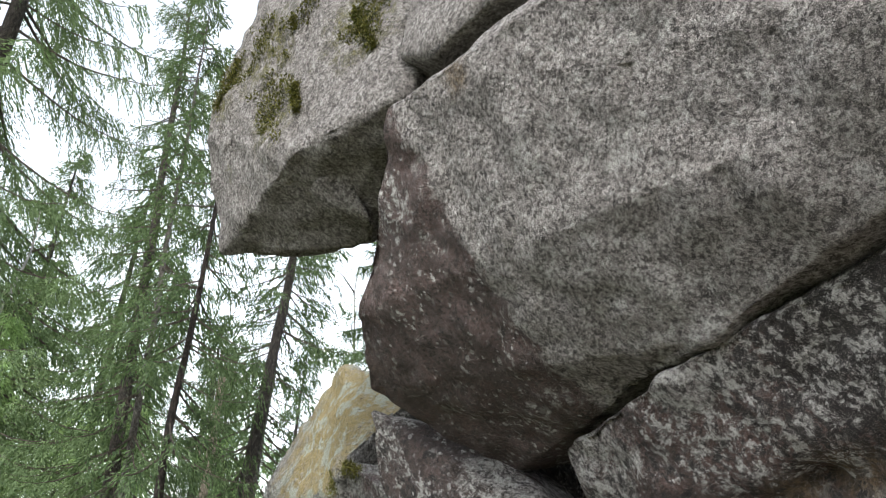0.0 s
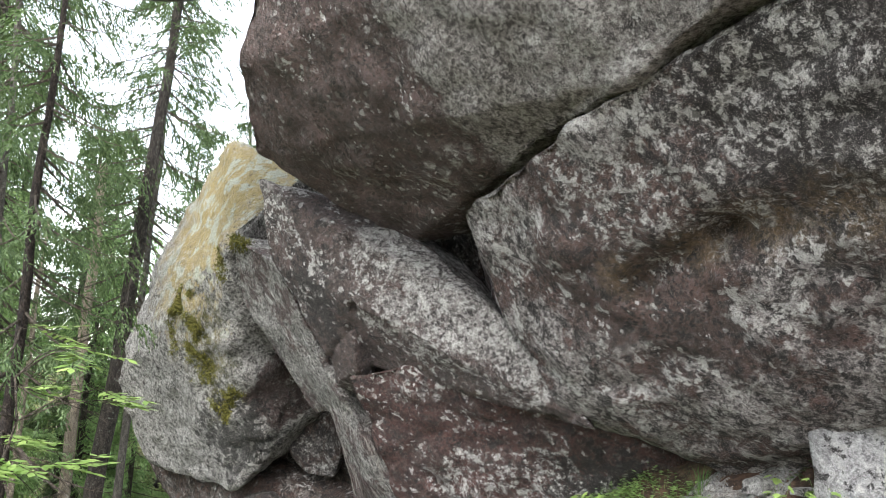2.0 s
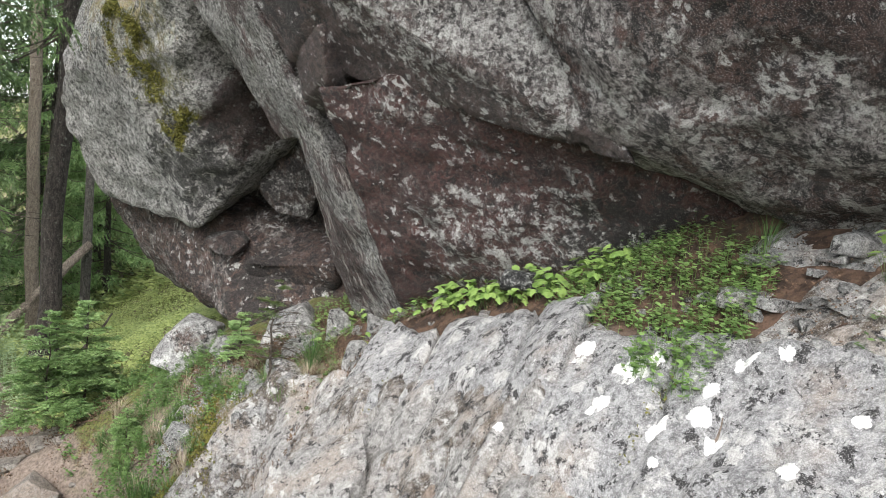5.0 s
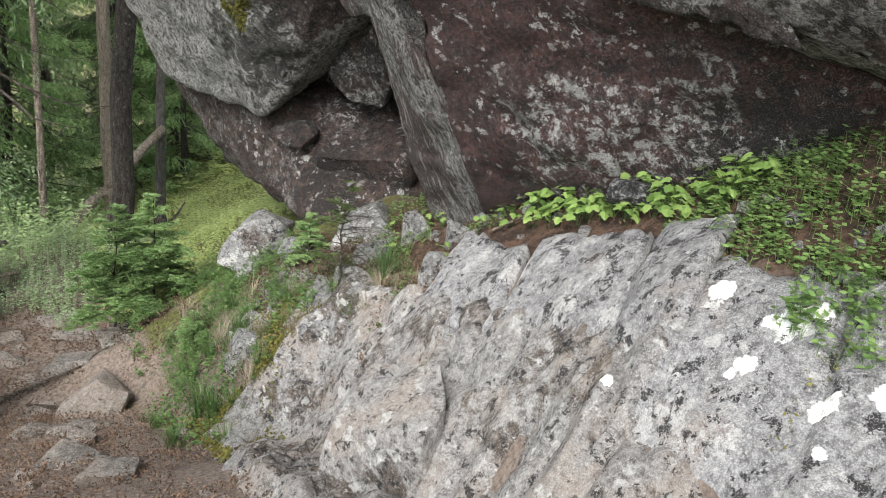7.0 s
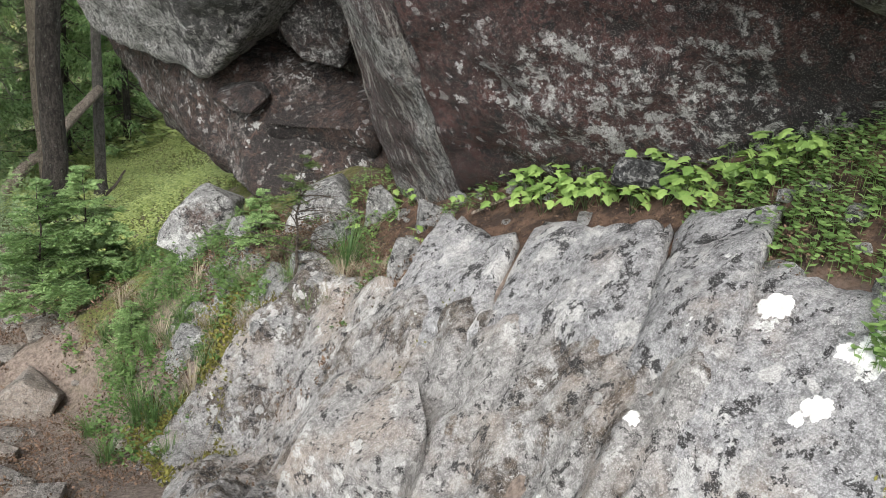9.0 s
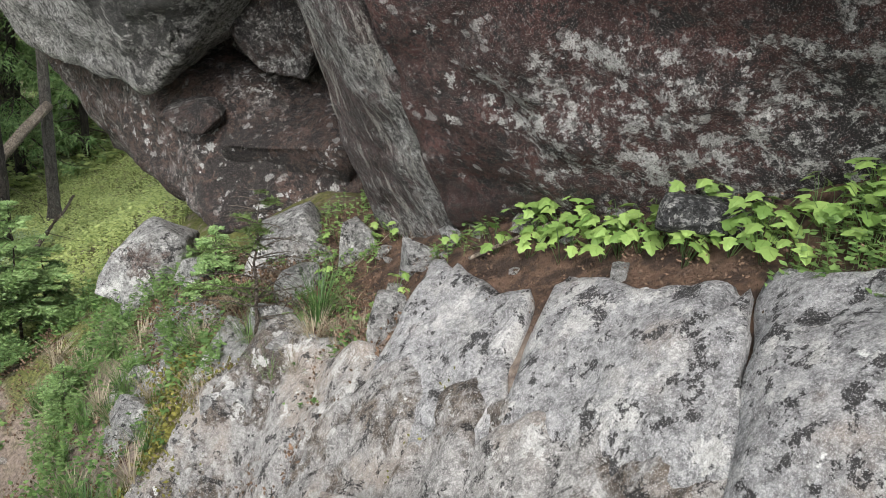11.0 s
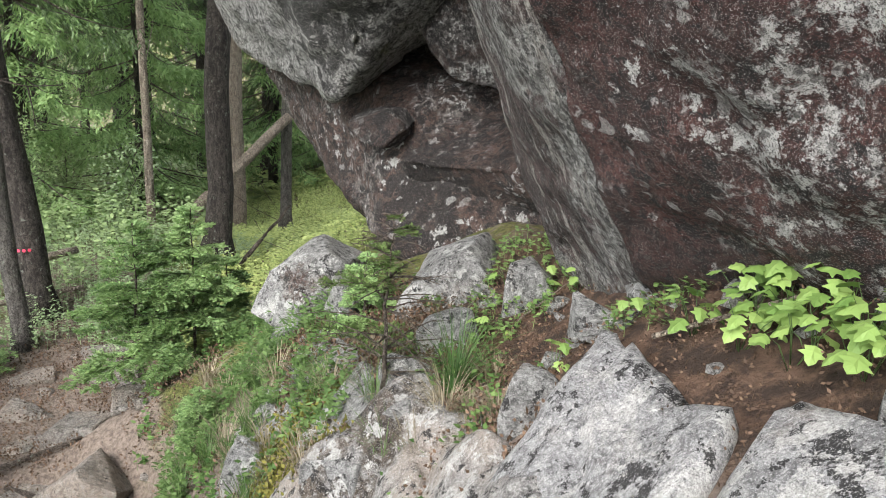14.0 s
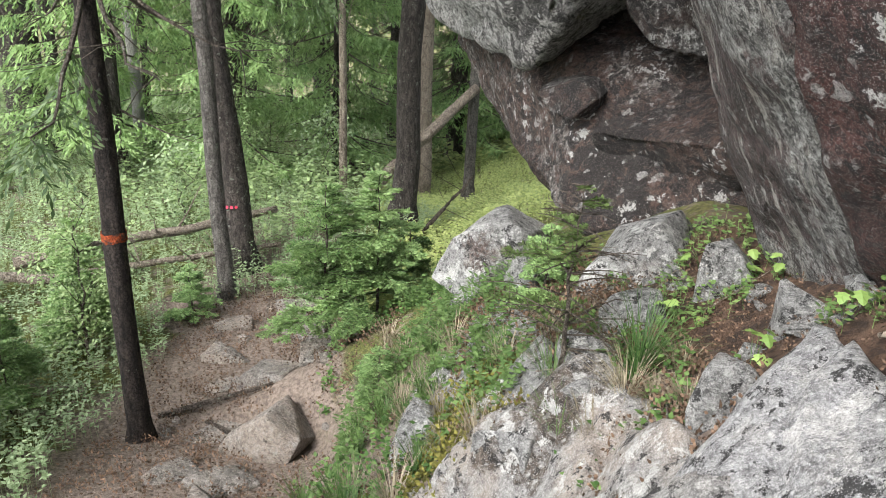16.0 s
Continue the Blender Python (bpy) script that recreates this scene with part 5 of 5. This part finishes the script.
# ---- young spruces ----
def young_spruce(seed, height, reach, mat, density, leaf=0.022, first=0.12, spacing=0.085, bare=0.0, radius=0.014):
    rng = random.Random(seed)
    pts = [Vector((0.03 * noise.noise(Vector((i * 0.5, seed, 1))), 0.03 * noise.noise(Vector((i * 0.5, seed, 4))), height * i / 10 - 0.03)) for i in range(11)]
    trunk = tube(pts, [radius * (1 - 0.88 * i / 10) for i in range(11)], 7, 0.05, seed)
    wood, green = Bag(), Bag()

    def needles(b, d, ln, fill):
        n = max(3, int(ln / leaf * 9 * fill))
        sd = d.cross(Vector((0, 0, 1)))
        sd = sd.normalized() if sd.length > 0.01 else Vector((1, 0, 0))
        for q in range(n):
            v = q / n
            nd = (d * 0.65 + sd * rng.choice((-1, 1)) * rng.uniform(0.5, 1.0) + Vector((0, 0, rng.uniform(-0.25, 0.5)))).normalized() * leaf * rng.uniform(0.7, 1.2)
            green.blade(b + d * (ln * v), nd, leaf * 0.20, nd.cross(Vector((rng.uniform(-1, 1), 0.3, 1))).normalized())

    h = first * height
    while h < height:
        frac = h / height
        for _ in range(rng.choice((3, 4, 5))):
            az = rng.uniform(0, 6.283)
            out = Vector((math.cos(az), math.sin(az), 0))
            ln = reach * (1.05 - frac) ** 0.8 * rng.uniform(0.7, 1.1)
            p0 = pts[min(int(frac * 10), 9)].lerp(pts[min(int(frac * 10) + 1, 10)], frac * 10 % 1)
            c = [p0 + out * (ln * u) + Vector((0, 0, ln * (0.18 * u - 0.28 * u * u + 0.25 * frac * u))) for u in (0, 0.35, 0.7, 1.0)]
            wood.add(*tube(c, [0.004, 0.003, 0.002, 0.0012], 4))
            if rng.random() < bare:
                for _ in range(3):
                    b = c[rng.choice((1, 2))]
                    d = (out * 0.4 + Vector((-out.y, out.x, 0)) * rng.uniform(-1, 1) + Vector((0, 0, rng.uniform(-0.4, 0.2)))) * ln * 0.4
                    wood.add(*tube([b, b + d], [0.0015, 0.0008], 3))
                continue
            for a, b in zip(c, c[1:]):
                needles(a, (b - a).normalized(), (b - a).length, density)
            for _ in range(int(5 + ln * 22)):
                u = rng.uniform(0.2, 0.95) * 3
                i = min(int(u), 2)
                b = c[i].lerp(c[i + 1], u - i)
                d = (out * 0.7 + Vector((-out.y, out.x, 0)) * rng.choice((-1, 1)) * rng.uniform(0.5, 1) + Vector((0, 0, rng.uniform(-0.25, 0.15)))).normalized()
                tl = ln * (1.1 - u / 3) * 0.5 * rng.uniform(0.6, 1.1) + 0.02
                wood.add(*tube([b, b + d * tl], [0.0016, 0.0008], 3))
                needles(b, d, tl, density)
        h += spacing * rng.uniform(0.8, 1.25)
    return (mesh_of("trunk", *trunk, M_TWIG), mesh_of("bough", wood.v, wood.f, M_TWIG), mesh_of("crown", green.v, green.f, mat, False))


YOUNG = young_spruce(41, 1.2, 0.62, M_NEEDLE_YOUNG, 1.5, 0.030, 0.22, 0.06)
YOUNG_B = young_spruce(42, 0.7, 0.42, M_NEEDLE_YOUNG, 1.0, 0.034, 0.12, 0.06)
place_tree("young_spruce", YOUNG, -1.46, 8.74, "bushy young spruce beside the trail", "tree", "young spruces")
place_tree("young_spruce", YOUNG, -1.22, 9.02, "bushy young spruce beside the trail", "tree", "young spruces", 130, 0.92)
place_tree("young_spruce", YOUNG_B, -1.2, 9.5, "low young spruce on the bank", "tree", "young spruces", 60, 0.9)
place_tree("young_spruce", young_spruce(43, 0.72, 0.50, M_NEEDLE_DRY, 0.8, 0.024, 0.12, 0.045, 0.74, 0.011), 0.43, 7.24, "sparse spruce sapling with many bare twigs", "tree", "young spruces", z=-0.73)
place_tree("young_spruce", YOUNG_B, 0.18, 7.95, "low spruce sapling under the boulder", "tree", "young spruces", 200, 0.55)
place_tree("young_spruce", YOUNG_B, -0.62, 7.85, "low spruce sapling in bank grass", "tree", "young spruces", 300, 0.5)
for n, (x, y, s) in enumerate([(-3.0, 7.5, 0.9), (-2.75, 6.95, 0.8), (-3.3, 8.4, 1.0), (-3.0, 9.2, 0.75), (-2.4, 6.3, 0.8), (-4.2, 9.2, 1.1), (-3.7, 7.4, 1.0), (-1.9, 5.7, 0.75), (-4.6, 8.0, 1.0)]):
    place_tree("young_spruce", YOUNG_B if n % 2 else YOUNG, x, y, "feathery young spruce in the undergrowth", "tree", "young spruces", 70 * n, s * (0.9 if n % 2 else 0.7))


# ---- dead wood ----
def log(name, a, b, r0, r1, mat, label, seed=0, branches=0, category="log"):
    rng = random.Random(seed)
    a, b = Vector(a), Vector(b)
    pts = [a.lerp(b, i / 14) + Vector((noise.noise(Vector((i * 0.4, seed, 0))), noise.noise(Vector((i * 0.4, seed, 3))), noise.noise(Vector((i * 0.4, seed, 6))))) * r0 * 0.5 for i in range(15)]
    ob = tagged(new(name, mesh_of(name, *tube(pts, [r0 + (r1 - r0) * i / 14 for i in range(15)], 10, 0.06, seed), mat)), label, category)
    for n in range(branches):
        p = pts[rng.randint(2, 13)]
        d = Vector((rng.uniform(-1, 1), rng.uniform(-1, 1), rng.uniform(-0.2, 1))).normalized() * rng.uniform(0.2, 0.7)
        part("branch_stub", mesh_of("branch_stub", *tube([p, p + d * 0.5, p + d + Vector((0, 0, 0.06))], [r1 * 0.35, r1 * 0.22, 0.004], 5), mat), ob)
    return ob


def on(x, y, up=0.0):
    return (x, y, ground_z(x, y) + up)


log("fallen_log", on(-3.62, 13.4, 0.06), (-2.66, 14.93, -1.22), 0.085, 0.07, M_DEAD, "bare fallen log leaning on a trunk", 1)
log("fallen_log", on(-4.6, 8.9, 0.22), on(-3.3, 10.9, 0.35), 0.055, 0.035, M_DEAD, "grey fallen log among undergrowth", 2, 5)
log("fallen_log", on(-4.2, 8.9, 0.2), on(-3.0, 10.5, 0.2), 0.035, 0.022, M_DEAD, "thin grey fallen trunk", 3, 6)
log("fallen_log", on(-5.2, 8.3, 0.25), on(-3.9, 8.75, 0.3), 0.05, 0.04, M_DEAD, "pale fallen log in the undergrowth", 4, 3)
log("dead_pole", on(-3.70, 15.6, -0.2), (-3.84, 15.7, 5.0), 0.12, 0.08, M_DEAD, "bare barkless standing dead trunk", 5, 2, "dead tree")
log("dead_snag", on(-3.82, 13.2, -0.2), (-3.88, 13.2, 3.4), 0.055, 0.03, M_DEAD, "thin dead snag with short stubs", 6, 9, "dead tree")
log("dead_branch", on(-2.1, 11.6, 0.0), on(-1.7, 12.3, 0.6), 0.03, 0.012, M_TWIG, "dark dry branch lying on the bank", 7, 7, "branch")
log("root", on(-1.65, 8.35, 0.0), on(-1.0, 8.75, 0.0), 0.02, 0.012, M_TWIG, "exposed root across the trail", 8, 0, "root")
log("root", on(-1.9, 8.0, 0.0), on(-1.15, 7.75, 0.0), 0.018, 0.012, M_TWIG, "exposed root across the trail", 9, 0, "root")
log("root", on(-2.2, 7.9, 0.0), on(-1.6, 8.3, 0.0), 0.022, 0.012, M_TWIG, "exposed root across the trail", 10, 0, "root")
rng = random.Random(61)
for n in range(26):
    x, y = rng.uniform(-0.4, 0.95), rng.uniform(6.7, 8.2)
    a = rng.uniform(0, 6.283)
    q = rng.uniform(0.12, 0.34)
    log("twig", on(x, y, 0.02), on(x + q * math.cos(a), y + q * math.sin(a), rng.uniform(0.03, 0.12)), 0.004, 0.002, M_DEAD if n % 3 else M_TWIG, "dry bare twig lying on the bank", 80 + n, 0, "twig")
log("stick", on(1.3, 6.72, 0.03), on(1.62, 6.52, 0.05), 0.008, 0.006, M_DEAD, "peeled pale stick on the ledge", 11, 0, "stick")


# ---- low plants ----
def cover(name, spots, leaf, mat, label, category, seed, per=5, up=0.10, wide=0.42, lift=0.0, stem=True):
    """A patch of low leafy stems standing on the ground."""
    rng = random.Random(seed)
    bag = Bag()
    for x, y in spots:
        z = ground_z(x, y) + lift
        top = Vector((x + rng.gauss(0, 0.02), y + rng.gauss(0, 0.02), z + up * rng.uniform(0.4, 1.2)))
        base = Vector((x, y, z - 0.02))
        for i in range(per):
            p = base.lerp(top, rng.uniform(0.35, 1.0))
            az = rng.uniform(0, 6.283)
            n = Vector((math.cos(az), math.sin(az), rng.uniform(-0.25, 0.5))).normalized() * leaf * rng.uniform(0.7, 1.25)
            bag.blade(p, n, leaf * wide, n.cross(Vector((rng.uniform(-0.4, 0.4), rng.uniform(-0.4, 0.4), 1))).normalized())
        if stem:
            sd = Vector((0.0015, 0, 0))
            bag.add([base - sd, base + sd, top], [(0, 1, 2)])
    return tagged(new(name, mesh_of(name, bag.v, bag.f, mat, False)), label, category, kind="stuff")


def scatter(n, x0, x1, y0, y1, seed, keep):
    rng = random.Random(seed)
    out = []
    for _ in range(n):
        x, y = rng.uniform(x0, x1), rng.uniform(y0, y1)
        if keep(x, y, *slope_st(x, y), noise.noise(Vector((x * 1.7, y * 1.7, seed)))):
            out.append((x, y))
    return out


cover("berry_plants", scatter(4200, 1.4, 3.0, 4.3, 6.4, 1, lambda x, y, s, w, n: lip(w) + 0.02 + 0.1 * n < s < 0.46 + 0.18 * w * (0.6 + n) and 1.25 < w < 2.5 + 0.3 * n and n > -0.4), 0.028, M_BERRY,
      "dense bilberry and lingonberry plants on the ledge", "berry plants", 1, 6, 0.11, 0.36)
cover("berry_plants", scatter(1500, 1.5, 2.4, 4.0, 5.4, 2, lambda x, y, s, w, n: -0.17 + 0.06 * n < s < 0.10 and 2.10 + 0.1 * n < w < 2.46 + 0.15 * n), 0.028, M_BERRY,
      "bilberry plants hanging down a joint", "berry plants", 2, 6, 0.13, 0.36, 0.05)
cover("berry_plants", scatter(900, 1.9, 3.2, 3.4, 5.2, 23, lambda x, y, s, w, n: 0.1 < s < 0.75 and w > 2.2 and n > 0.12), 0.026, M_BERRY, "sparse berry plants among stones on the ledge", "berry plants", 23, 6, 0.08, 0.36)
cover("berry_plants", scatter(900, 0.4, 1.5, 6.7, 8.4, 3, lambda x, y, s, w, n: s > 0.02 and n > 0.05), 0.026, M_BERRY, "scattered berry plants under the rock rib", "berry plants", 3, 6, 0.09, 0.36)
cover("hill_cover", scatter(26000, -6.5, 1.2, 9.0, 20, 4, lambda x, y, s, w, n: s > -1.35 + 0.3 * n and (x < -0.9 or y > 10.4)), 0.036, M_HILL,
      "yellow-green bilberry cover on the bank", "ground cover", 4, 6, 0.19, 0.40)
cover("hill_cover", scatter(9000, -9, 7, 18, 40, 17, lambda x, y, s, w, n: s > -1.5), 0.14, M_HILL, "yellow-green bilberry cover on the far bank", "ground cover", 9, 7, 0.35, 0.36)
cover("bank_plants", scatter(2800, -1.8, 0.7, 6.3, 10.2, 5, lambda x, y, s, w, n: -1.4 < s < -0.1 and w < -0.55 and n > -0.2), 0.032, M_BERRY,
      "mixed green plants on the trail bank", "ground cover", 5, 6, 0.12, 0.34)
cover("undergrowth", scatter(16000, -8.0, -1.6, 4.6, 13, 6, lambda x, y, s, w, n: s < -2.75 + 0.25 * n or (y > 9.5 + 0.4 * n and x < -2.1)), 0.034, M_PALELEAF, "leafy green undergrowth beside the trail", "undergrowth", 6, 8, 0.26, 0.24)
cover("undergrowth", scatter(16000, -20, -3.0, 10.4, 32, 7, lambda x, y, s, w, n: s < -0.9), 0.065, M_BROAD, "leafy green undergrowth in the wood", "undergrowth", 7, 7, 0.55, 0.32)


def lobed_leaf(bag, p, d, size, rng):
    """A three-lobed drooping leaf with toothed outline."""
    d = d.normalized()
    up = Vector((rng.uniform(-0.3, 0.3), rng.uniform(-0.3, 0.3), 1)).normalized()
    sd = d.cross(up).normalized()
    nrm = sd.cross(d)
    shape = [(0, 0), (0.10, 0.42), (0.30, 0.34), (0.42, 0.60), (0.55, 0.30), (0.80, 0.22), (1.0, 0.0)]
    pts = [p + d * (u * size) + sd * (v * size) - nrm * (0.25 * size * v * v + 0.1 * size * u * u) for u, v in shape]
    pts += [p + d * (u * size) - sd * (v * size) - nrm * (0.25 * size * v * v + 0.1 * size * u * u) for u, v in shape[1:-1]]
    mid = [p + d * (u * size) + nrm * (0.05 * size) for u in (0.3, 0.6)]
    o = pts + mid
    bag.add(o, [(0, 1, 2, 12), (2, 3, 4, 12), (4, 5, 13, 12), (5, 6, 13), (0, 12, 8, 7), (12, 10, 9, 8), (12, 13, 11, 10), (13, 6, 11)])


def leafy_plant(x, y, seed, leaves, size, height, label, lift=0.0):
    rng = random.Random(seed)
    z = ground_z(x, y) + lift
    stems, green = Bag(), Bag()
    for _ in range(leaves):
        az = rng.uniform(0, 6.283)
        out = Vector((math.cos(az), math.sin(az), 0))
        top = Vector((x, y, z)) + out * rng.uniform(0.02, 0.09) + Vector((0, 0, height * rng.uniform(0.45, 1.1)))
        stems.add(*tube([Vector((x, y, z - 0.02)), Vector((x, y, z)).lerp(top, 0.6) + Vector((0, 0, 0.01)), top], [0.0018, 0.0014, 0.001], 3))
        lobed_leaf(green, top, out * 0.8 + Vector((0, 0, rng.uniform(-0.7, -0.1))), size * rng.uniform(0.7, 1.15), rng)
    ob = new("leafy_plant")
    tagged(part("stem", mesh_of("stem", stems.v, stems.f, M_GRASS), ob), kind="stuff")
    tagged(part("foliage", mesh_of("foliage", green.v, green.f, M_BRIGHT, False), ob), kind="stuff")
    return tagged(ob, label, "plant", "bright leafy plants on the ledge")


rng = random.Random(21)
for n in range(50):
    w_ = 0.04 + 1.45 * n / 50
    s_ = 0.38 + 0.05 * w_ + rng.uniform(-0.12, 0.12)
    x, y = 1.11 + s_ * 0.906 + w_ * 0.423, 6.6 + s_ * 0.423 - w_ * 0.906
    leafy_plant(x, y, 300 + n, rng.randint(6, 9), 0.060, 0.12, "bright yellow-green lobed leaves on the ledge")
for n, (x, y) in enumerate([(2.62, 4.1), (2.66, 4.25), (2.75, 4.05), (0.95, 7.75), (1.0, 7.85), (0.85, 7.9), (1.15, 7.7), (0.8, 7.55), (1.25, 6.95), (1.05, 6.95)]):
    leafy_plant(x, y, 400 + n, 6, 0.05, 0.12 if n > 2 else 0.22, "bright green leaves at the rock foot")


def grass_tuft(x, y, seed, blades, height, mat, label):
    rng = random.Random(seed)
    z = ground_z(x, y)
    bag = Bag()
    for _ in range(blades):
        az = rng.uniform(0, 6.283)
        out = Vector((math.cos(az), math.sin(az), 0))
        b = Vector((x, y, z - 0.01)) + out * rng.uniform(0, 0.05)
        h = height * rng.uniform(0.5, 1.15)
        lay = rng.uniform(0.15, 0.9) * h
        sd = Vector((-out.y, out.x, 0)) * 0.0022
        c = [b + out * (lay * u * u) + Vector((0, 0, h * (u - 0.35 * u * u * lay / h))) for u in (0, 0.35, 0.7, 1)]
        vs = []
        for q, p in enumerate(c[:-1]):
            vs += [p - sd * (1 - q * 0.22), p + sd * (1 - q * 0.22)]
        vs.append(c[-1])
        bag.add(vs, [(0, 1, 3, 2), (2, 3, 5, 4), (4, 5, 6)])
    return tagged(new("grass_tuft", mesh_of("grass_tuft", bag.v, bag.f, mat, False)), label, "grass", "grass tufts on the slope")


grass_tuft(0.72, 7.12, 1, 150, 0.34, M_GRASS, "long green grass tuft between the rocks")
grass_tuft(0.70, 7.02, 2, 160, 0.22, M_STRAW, "dry straw-coloured grass round a green tuft")
grass_tuft(0.62, 6.92, 3, 110, 0.18, M_STRAW, "dry straw-coloured grass on the slab")
grass_tuft(-0.30, 6.95, 4, 130, 0.30, M_GRASS, "long green grass at the trail edge")
grass_tuft(-0.42, 7.10, 5, 120, 0.30, M_GRASS, "long green grass at the trail edge")
grass_tuft(2.55, 4.85, 6, 60, 0.20, M_GRASS, "thin grass at the cliff foot")
for n, (x, y) in enumerate([(0.8, 6.95), (0.86, 7.12), (0.5, 7.1), (0.35, 7.35), (0.3, 7.65), (0.0, 7.15), (-0.1, 8.1), (-0.3, 7.5), (0.55, 7.3), (0.9, 6.85)]):
    grass_tuft(x, y, 50 + n, 120, 0.11, M_STRAW, "dry matted grass on the bank")
grass_tuft(0.2, 7.0, 7, 90, 0.2, M_STRAW, "dry grass on the bank")
grass_tuft(-0.05, 7.3, 8, 90, 0.22, M_STRAW, "dry grass on the bank")
grass_tuft(-0.2, 7.8, 9, 110, 0.22, M_STRAW, "dry grass on the bank")
grass_tuft(0.15, 7.5, 10, 110, 0.2, M_STRAW, "dry grass under the sapling")
for n, (x, y) in enumerate([(-0.55, 7.5), (-0.75, 7.3), (-0.5, 6.75), (-0.15, 6.6), (-0.85, 8.1)]):
    grass_tuft(x, y, 30 + n, 90, 0.22, M_GRASS, "green grass on the trail bank")


rng = random.Random(71)
for n in range(26):
    s_, w_ = rng.uniform(-1.15, -0.35), rng.uniform(-2.4, -0.55)
    x, y = 1.11 + s_ * 0.906 + w_ * 0.423, 6.6 + s_ * 0.423 - w_ * 0.906
    grass_tuft(x, y, 500 + n, 90, rng.uniform(0.14, 0.26), M_GRASS if n % 3 else M_STRAW, "green grass growing between the bank rocks" if n % 3 else "dry matted grass on the bank")


def moss_bed(name, spots, label, seed, size=0.022, mat=M_MOSS):
    """Cushions of moss or litter: many tiny upright scales."""
    rng = random.Random(seed)
    bag = Bag()
    for x, y in spots:
        z = ground_z(x, y)
        for _ in range(4):
            p = Vector((x + rng.gauss(0, 0.012), y + rng.gauss(0, 0.012), z + rng.uniform(0.0, 0.06)))
            n = Vector((rng.uniform(-1, 1), rng.uniform(-1, 1), rng.uniform(0.1, 1.0))).normalized() * size * rng.uniform(0.6, 1.2)
            bag.blade(p, n, size * 0.25, n.orthogonal().normalized())
    return tagged(new(name, mesh_of(name, bag.v, bag.f, mat, False)), label, "moss", kind="stuff")


moss_bed("moss", scatter(5000, -0.6, 0.9, 6.2, 8.0, 11, lambda x, y, s, w, n: -1.15 < s < -0.6 and w < -0.3 and n > 0.1), "olive moss beside the sloping slab", 1)
moss_bed("moss", scatter(7000, -0.5, 0.9, 6.2, 7.9, 18, lambda x, y, s, w, n: -1.25 < s < -0.45 and -1.3 < w < -0.25 and n > -0.15), "dark olive moss at the foot of the slab", 6, 0.026)
cover("bank_plants", scatter(2600, -0.9, 0.8, 6.3, 9.0, 19, lambda x, y, s, w, n: -1.25 < s < -0.25 and w < -0.8 and n > -0.1 and not (-1.1 < s < -0.65 and w > -1.4)), 0.034, M_GRASS, "fresh green plants hanging over the bank", "ground cover", 10, 7, 0.16, 0.24, 0.04)
moss_bed("moss", scatter(9000, 0.4, 2.4, 3.8, 6.9, 12, lambda x, y, s, w, n: min(abs(w - q) for q in (0.48, 1.18, 1.48, 2.31)) < 0.04 and -0.42 < s < 0.02 and n > -0.1), "moss and soil in the slab joints", 2, 0.018)
moss_bed("needle_litter", scatter(9000, 0.4, 3.0, 3.6, 8.2, 13, lambda x, y, s, w, n: -0.02 < s < 0.7), "brown needle litter on the ledge", 3, 0.014, M_STRAW_BROWN)
moss_bed("needle_litter", scatter(5000, -0.3, 1.2, 6.4, 8.3, 15, lambda x, y, s, w, n: -0.7 < s < 0.05 and w < 0.0), "dry needles and leaf litter on the bank", 5, 0.022, M_STRAW_BROWN)
cover("bank_plants", scatter(1500, -0.3, 1.2, 6.6, 8.3, 16, lambda x, y, s, w, n: -0.7 < s < 0.05 and w < -0.1 and n > 0.0), 0.026, M_BERRY, "small green plants between the bank rocks", "ground cover", 8, 6, 0.08, 0.34)
moss_bed("needle_litter", scatter(9000, -3.0, 0.4, 4.6, 10.2, 14, lambda x, y, s, w, n: -2.7 < s < -0.9 and n > -0.3), "brown needles and dry leaves on the trail", 4, 0.022, M_STRAW_BROWN)


def moss_patch(rock_ob, places, label, seed, per=3, size=0.03, mat=M_MOSS):
    """Tufts of moss growing out of a boulder's surface round the given places."""
    rng = random.Random(seed)
    bag = Bag()
    for poly in rock_ob.data.polygons:
        p = poly.center
        for q, rad in places:
            d = (p - Vector(q)).length
            if d < rad and noise.noise(p * 4.0) + 0.5 * noise.noise(p * 11.0) > -0.05 + 0.5 * (d / rad) ** 2:
                for _ in range(per):
                    a = p + Vector((rng.gauss(0, 0.015), rng.gauss(0, 0.015), rng.gauss(0, 0.015)))
                    n = (poly.normal * 0.7 + Vector((rng.uniform(-1, 1), rng.uniform(-1, 1), rng.uniform(-0.8, 0.8)))).normalized() * size * rng.uniform(0.6, 1.2)
                    bag.blade(a, n, size * 0.22, n.orthogonal().normalized())
                break
    if bag.v:
        part("moss_patch", mesh_of("moss_patch", bag.v, bag.f, mat, False), rock_ob, label)


moss_patch(bpy.data.objects["boulder_mossy"], [((-0.90, 8.50, 1.75), 0.36), ((-0.86, 8.60, 1.50), 0.42), ((-0.74, 8.62, 1.28), 0.42), ((-0.60, 8.58, 1.05), 0.34), ((-0.50, 8.62, 0.84), 0.26), ((-0.45, 7.6, 2.2), 0.22)], "dark olive moss cushions", 1, 5)
moss_patch(bpy.data.objects["boulder_overhang"], [((-0.45, 4.4, 5.0), 0.42), ((-1.2, 5.1, 5.3), 0.55), ((-1.0, 4.95, 4.6), 0.35), ((-1.65, 5.6, 5.2), 0.55)], "golden green moss cushions", 2)
moss_patch(bpy.data.objects["boulder_fin"], [((-0.45, 7.1, 2.4), 0.25)], "yellow green moss along the edge", 3)
